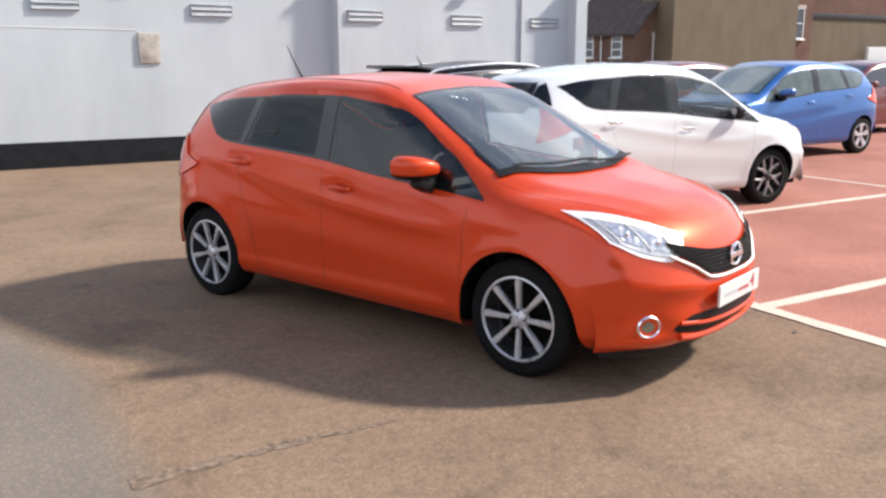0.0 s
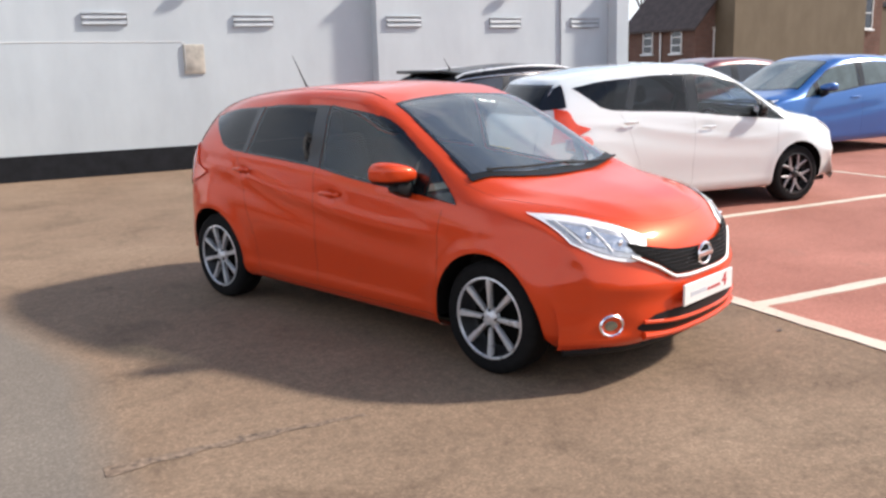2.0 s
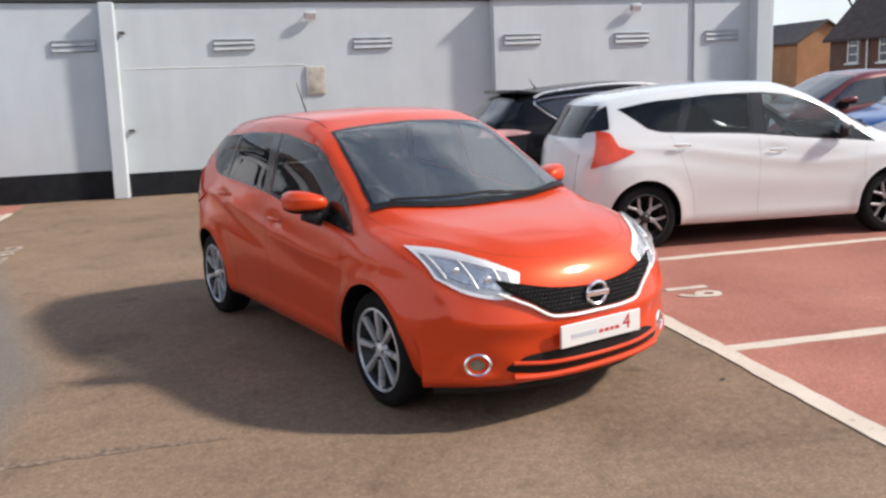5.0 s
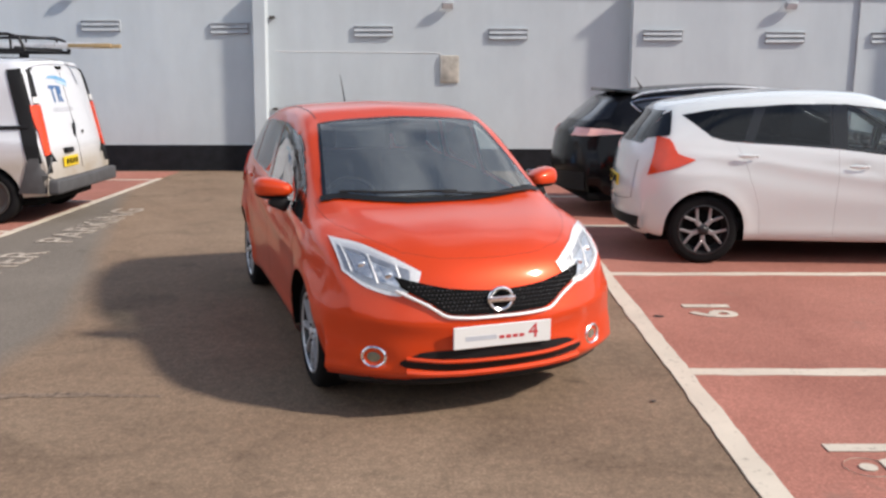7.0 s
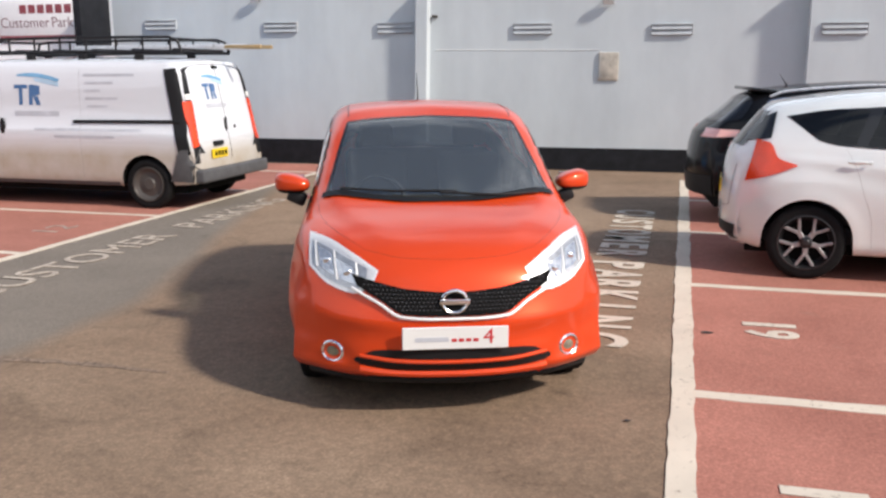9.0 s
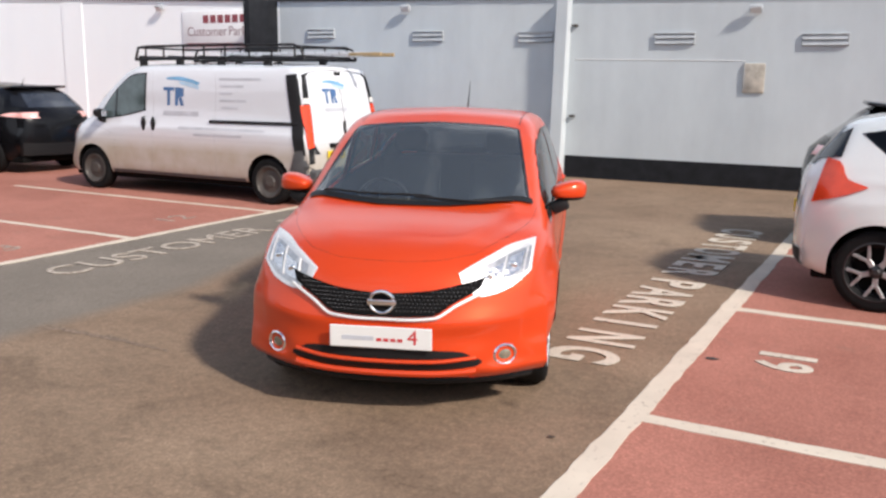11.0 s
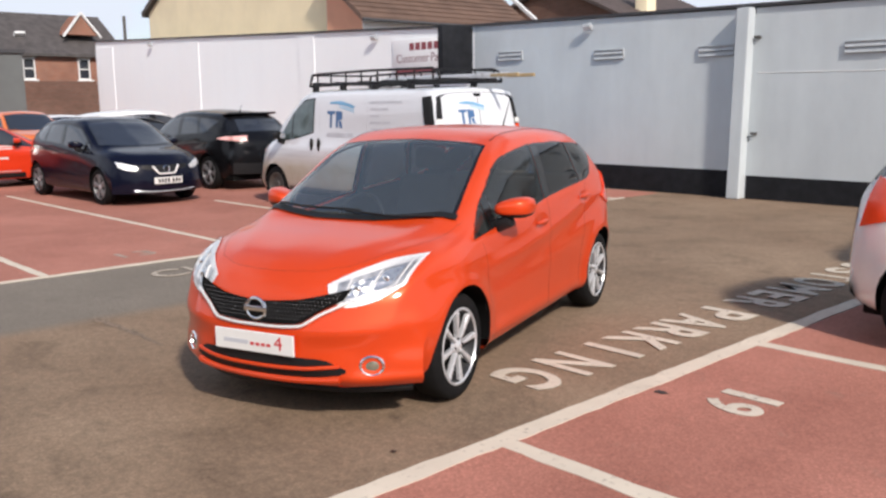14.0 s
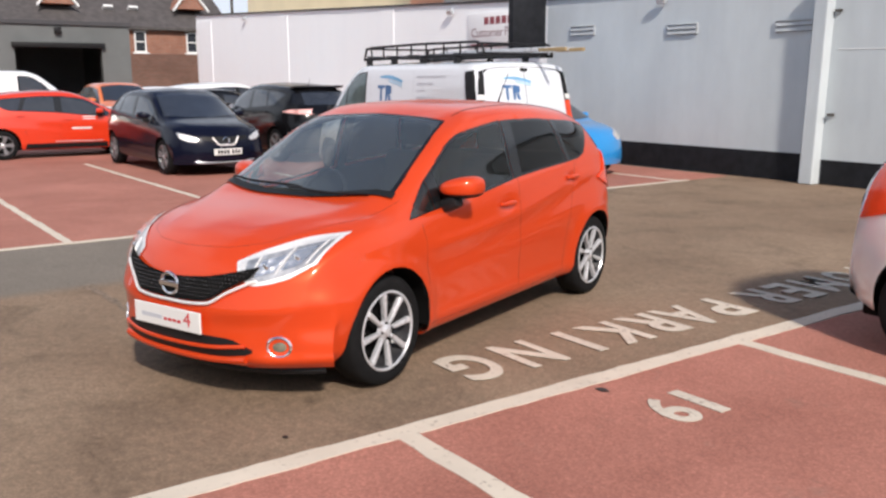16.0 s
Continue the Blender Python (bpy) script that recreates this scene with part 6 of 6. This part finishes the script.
def window(parent, at, w, h, facing, bars=1, name="window", recess=0.10):
    """A framed sash window set in a wall; facing: degrees its outside is turned from -y."""
    win = new(name)
    win.parent = parent
    win.matrix_basis = parent.matrix_basis.inverted() @ pose(*at, 0, 0, facing)
    t = 0.07
    bm = box(-w / 2, w / 2, -0.03, 0.06, 0, t, 0.008, 1)
    box(-w / 2, w / 2, -0.03, 0.06, h - t, h, 0.008, 1, bm)
    for x in (-w / 2, w / 2 - t):
        box(x, x + t, -0.03, 0.06, t, h - t, 0.008, 1, bm)
    for k in range(bars):
        z = h * (k + 1) / (bars + 1)
        box(-w / 2 + t, w / 2 - t, -0.02, 0.05, z - 0.03, z + 0.03, 0, 1, bm)
    part("window_frame", bm, M_FRAME, win)
    part("pane", box(-w / 2 + t, w / 2 - t, 0.02, 0.03, t, h - t), M_PANE, win, smooth=False)
    part("window_sill", box(-w / 2 - 0.1, w / 2 + 0.1, -0.14, 0.05, -0.10, 0.0, 0.01), M_FRAME, win)
    part("lintel", box(-w / 2 - 0.1, w / 2 + 0.1, -0.04, 0.05, h, h + 0.16, 0.01), M_SILL, win)
    return win


def gable_house(name, label, x0, x1, y0, y1, eave, ridge, along, wall_mat, roof_mat, over=0.3):
    """Walls to the eaves, gables and a pitched roof with thickness; along: axis of the ridge."""
    h = thing(name, label, "house", pose(0, 0, 0))
    bm = box(x0, x1, y0, y1, 0, eave)
    g = bmesh.new()
    if along == "x":
        ym = (y0 + y1) / 2
        for x, d in ((x0, 1), (x1, -1)):
            a = [g.verts.new(v) for v in ((x, y0, eave), (x, y1, eave), (x, ym, ridge))]
            b = [g.verts.new((v.co.x + d * 0.2, v.co.y, v.co.z)) for v in a]
            g.faces.new(a), g.faces.new(b[::-1])
            for i in range(3):
                g.faces.new((a[i], b[i], b[(i + 1) % 3], a[(i + 1) % 3]))
        slopes = (((x0 - over, y0 - over, eave - over * (ridge - eave) / (ym - y0)), (x1 + over, y0 - over, eave - over * (ridge - eave) / (ym - y0)), (x1 + over, ym, ridge), (x0 - over, ym, ridge)), ((x0 - over, ym, ridge), (x1 + over, ym, ridge), (x1 + over, y1 + over, eave - over * (ridge - eave) / (ym - y0)), (x0 - over, y1 + over, eave - over * (ridge - eave) / (ym - y0))))
    else:
        xm = (x0 + x1) / 2
        for y, d in ((y0, 1), (y1, -1)):
            a = [g.verts.new(v) for v in ((x0, y, eave), (x1, y, eave), (xm, y, ridge))]
            b = [g.verts.new((v.co.x, v.co.y + d * 0.2, v.co.z)) for v in a]
            g.faces.new(a), g.faces.new(b[::-1])
            for i in range(3):
                g.faces.new((a[i], b[i], b[(i + 1) % 3], a[(i + 1) % 3]))
        k = over * (ridge - eave) / (xm - x0)
        slopes = (((x0 - over, y0 - over, eave - k), (x0 - over, y1 + over, eave - k), (xm, y1 + over, ridge), (xm, y0 - over, ridge)), ((xm, y0 - over, ridge), (xm, y1 + over, ridge), (x1 + over, y1 + over, eave - k), (x1 + over, y0 - over, eave - k)))
    bmesh.ops.recalc_face_normals(g, faces=g.faces[:])
    part("wall", merge(bm, g), wall_mat, h, smooth=False)
    for s in slopes:
        r = bmesh.new()
        r.faces.new([r.verts.new((v[0], v[1], v[2] + 0.16)) for v in s])
        ext = bmesh.ops.extrude_face_region(r, geom=r.faces[:])
        for v in ext["geom"]:
            if isinstance(v, bmesh.types.BMVert):
                v.co.z -= 0.14
        bmesh.ops.recalc_face_normals(r, faces=r.faces[:])
        part("roof", r, roof_mat, h, smooth=False)
    return h


# east side
h1 = gable_house("brick_house", "dark brick house with slate roof and white sashes", 35.6, 45.0, 38.0, 44.0, 3.3, 8.2, "y", M_BRICKDARK, M_DARKROOF)
for y, z, w, hh in ((42.0, 1.8, 0.9, 1.4), (39.5, 1.8, 0.9, 1.35)):
    window(h1, (35.56, y, z), w, hh, -90, 2)
window(h1, (37.4, 37.96, 1.4), 1.0, 1.65, 0, 2)
part("drainpipe", tube([(35.5, 40.8, 0), (35.5, 40.8, 3.3)], 0.05, 8), M_FRAME, h1)
h2 = gable_house("brick_house", "small orange brick gable house with grey roof", 44.6, 49.4, 60.0, 68.0, 3.6, 5.1, "y", M_ORANGEBRICK, M_SLATE)
b3 = thing("rendered_building", "large plain olive-brown rendered building side", "building", pose(0, 0, 0))
part("wall", box(37.0, 47.4, 36.5, 39.0, 0, 8.5), M_BROWNWALL, b3, smooth=False)
part("parapet", box(36.9, 47.5, 36.4, 39.1, 8.5, 8.7, 0.02), M_COPING, b3)
b4 = thing("brick_building", "dark brick building with a white sash window", "building", pose(0, 0, 0))
part("wall", box(47.5, 50.0, 37.4, 47, 0, 8.5), M_BRICKDARK, b4, smooth=False)
part("wall_wing", box(50.0, 80.0, 38.0, 47, 0, 4.6), M_BROWNWALL, b4, smooth=False)
part("band", box(50.0, 80.0, 37.9, 38.0, 4.3, 4.62, 0.01), M_COPING, b4)
part("upper_storey", box(53.0, 80.0, 41.0, 47, 4.6, 8.0), M_BRICKDARK, b4, smooth=False)
window(b4, (48.55, 37.36, 2.95), 1.15, 1.9, 0, 1)
part("white_fence", box(55.5, 75, 37.0, 37.2, 0, 2.5, 0.01), M_FRAME, b4)

# west side: terrace with gablets behind the yard
t1 = gable_house("brick_terrace", "red brick terrace with slate roof and white bargeboards", -47.0, -40.0, 4.0, 21.0, 4.45, 6.6, "y", M_BRICK, M_SLATE)
for y in (16.15, 18.95):
    window(t1, (-39.96, y, 3.12), 0.62, 1.1, 90, 1)
for y in (12.3, 19.2):
    g = new("gablet")
    g.parent = t1
    bm = bmesh.new()
    a = [bm.verts.new(v) for v in ((-40.6, y - 0.85, 5.5), (-40.6, y + 0.85, 5.5), (-40.6, y, 6.55))]
    b = [bm.verts.new((v.co.x - 1.6, v.co.y, v.co.z)) for v in a]
    bm.faces.new(a), bm.faces.new(b[::-1])
    for i in range(3):
        bm.faces.new((a[i], b[i], b[(i + 1) % 3], a[(i + 1) % 3]))
    bmesh.ops.recalc_face_normals(bm, faces=bm.faces[:])
    part("gablet_wall", bm, M_BRICK, g, smooth=False)
    for s in (-1, 1):
        part("bargeboard", tube([(-40.52, y + s * 1.0, 5.38), (-40.52, y, 6.65)], 0.075, 4), M_FRAME, g, "white painted bargeboard")
for y in (14.9, 16.2):
    bm = box(-0.3, 0.3, -0.25, 0.25, 0, 0.12, 0.01)
    bm.transform(pose(-41.2, y, 5.33, 0, -31.6, 0))
    part("skylight", bm, M_FRAME, t1)
low = gable_house("outbuilding", "low slate roofed outbuilding at the end of the terrace", -44.2, -41.2, 21.35, 27.0, 4.5, 5.25, "y", M_BRICKDARK, M_SLATE)
part("flue_pipe", tube([(-42.0, 22.2, 4.6), (-42.0, 22.2, 6.75)], 0.09, 8), M_STEEL, low, "thin dark flue pipe")
fence = solid("yard_wall", box(-38.5, -38.2, 12.9, 24.0, 0, 3.0), M_BRICKDARK, "dark brick yard wall below the terrace", "wall", "structure", smooth=False)
garage = thing("garage_building", "grey clad workshop with an open dark doorway", "garage", pose(0, 0, 0))
bm = box(-30.3, -30.0, 11.5, 12.65, 0, 3.85)
box(-30.3, -30.0, -6.0, 8.2, 0, 3.85, 0, 1, bm)
box(-30.3, -30.0, 8.2, 11.5, 3.05, 3.85, 0, 1, bm)
part("wall", bm, M_GARAGE, garage, smooth=False)
bm = box(-37.0, -30.3, -6.0, -5.8, 0, 3.8)
box(-37.0, -30.3, 12.45, 12.65, 0, 3.8, 0, 1, bm)
box(-37.2, -37.0, -6.0, 12.65, 0, 3.8, 0, 1, bm)
part("back_wall", bm, M_GARAGE, garage, smooth=False)
part("roof", box(-37.2, -29.9, -6.1, 12.75, 3.85, 4.0), M_COPING, garage, smooth=False)
part("shutter_box", box(-30.0, -29.8, 8.1, 11.6, 2.95, 3.15, 0.02), M_BLACK, garage)
part("wall_lamp", box(-30.0, -29.8, 9.7, 9.95, 3.5, 3.75, 0.02), M_BLACK, garage)

# behind the north wall
def profile(points, y0, y1):
    """A solid with the given (x, z) outline, reaching from y0 to y1."""
    bm = bmesh.new()
    a = [bm.verts.new((x, y0, z)) for x, z in points]
    b = [bm.verts.new((x, y1, z)) for x, z in points]
    bm.faces.new(a), bm.faces.new(b[::-1])
    for k in range(len(a)):
        bm.faces.new((a[k], b[k], b[(k + 1) % len(a)], a[(k + 1) % len(a)]))
    bmesh.ops.recalc_face_normals(bm, faces=bm.faces[:])
    return bm


c1 = thing("rendered_building", "cream rendered gable building behind the white wall", "building", pose(0, 0, 0))
part("wall", profile(((-26.15, 0), (-26.15, 5.28), (-23.5, 6.72), (-20.5, 6.72), (-14.0, 5.55), (-14.0, 0)), 16.3, 23.0), M_CREAM, c1, smooth=False)
part("roof", profile(((-26.40, 5.16), (-26.40, 5.34), (-23.55, 6.90), (-20.45, 6.90), (-13.95, 5.73), (-13.95, 5.56), (-20.5, 6.73), (-23.5, 6.73)), 16.1, 23.2), M_SLATE, c1, "slate roof with a thin verge", smooth=False)
window(c1, (-16.4, 16.26, 5.62), 2.5, 1.0, 0, 3)
part("drainpipe", tube([(-14.03, 16.24, 0), (-14.03, 16.24, 5.2)], 0.045, 8), M_STEEL, c1, "thin brown drainpipe")

th = thing("rendered_house", "terracotta house end with a brown roof beside the cream building", "house", pose(0, 0, 0))
part("wall", profile(((-13.98, 0), (-13.98, 5.42), (-12.3, 4.21), (-12.3, 0)), 16.1, 22.8), M_TERRA, th, "terracotta coloured render", smooth=False)
part("side_wall", box(-12.3, -12.26, 16.1, 22.8, 0, 4.14), M_FRAME, th, "white painted side wall", smooth=False)
part("roof", profile(((-11.95, 3.98), (-11.95, 4.12), (-13.98, 5.58), (-13.98, 5.44)), 15.8, 23.0), M_BROWNROOF, th, "brown tiled roof", smooth=False)
part("gutter", tube([(-11.9, 15.8, 4.0), (-11.9, 23.0, 4.0)], 0.05, 8), M_COPING, th)
for k in range(9):
    x = -12.1 - 0.22 * k
    part("tile_course", box(x - 0.02, x + 0.02, 15.8, 23.0, 4.14 + 0.72 * (-11.95 - x) - 0.012, 4.14 + 0.72 * (-11.95 - x) + 0.015), M_BROWNROOF, th)
part("bargeboard", tube([(-11.95, 23.1, 4.35), (-13.6, 23.1, 5.55)], 0.07, 4), M_FRAME, th, "pale bargeboard at the far gable")
h3 = gable_house("brick_house", "brick house with a dark brown roof beyond the terracotta house", -18.6, -12.3, 28.0, 36.0, 4.85, 6.25, "y", M_BRICKDARK, M_DARKROOF)
part("chimney", box(-12.75, -12.2, 29.8, 30.4, 0, 6.5, 0.02), M_CREAM, h3, "pale rendered chimney")


# ---------------------------------------------------------------- bare trees


def bare_tree(name, label, x, y, height, seed):
    rng = random.Random(seed)
    t = thing(name, label, "tree", pose(x, y, 0))
    trunk_top = Vector((rng.uniform(-0.3, 0.3), rng.uniform(-0.3, 0.3), height * 0.38))
    part("trunk", tube([(0, 0, 0), trunk_top * 0.5 + Vector((0.1, 0, 0)), trunk_top], 0.2, 8, None, 0, [0.26, 0.20, 0.16]), M_BARK, t)
    limbs, twigs = bmesh.new(), bmesh.new()

    def grow(p, d, length, r, depth):
        q = p + d * length * 0.5 + Vector((rng.uniform(-1, 1), rng.uniform(-1, 1), rng.uniform(-0.3, 0.6))) * length * 0.08
        e = p + d * length
        tube([p, q, e], r, 5 if depth < 2 else 3, limbs if depth < 2 else twigs, 0, [r, r * 0.8, r * 0.55])
        if depth < 4:
            for k in range(4 if depth < 3 else 3):
                nd = (d + Vector((rng.uniform(-1, 1), rng.uniform(-1, 1), rng.uniform(-0.3, 0.8))) * 0.75).normalized()
                grow(p + d * length * rng.uniform(0.45, 1.0), nd, length * rng.uniform(0.55, 0.75), r * 0.55, depth + 1)

    for k in range(5):
        a = 2 * math.pi * k / 5 + rng.uniform(-0.4, 0.4)
        grow(trunk_top * rng.uniform(0.8, 1.0), Vector((math.cos(a) * 0.6, math.sin(a) * 0.6, 1)).normalized(), height * 0.28, 0.10, 0)
    part("limbs", limbs, M_BARK, t)
    tagged(part("twigs", twigs, M_BARK, t), kind="stuff")
    return t


bare_tree("bare_tree", "leafless tree standing behind the brick houses", 51.5, 62.0, 15.0, 3)
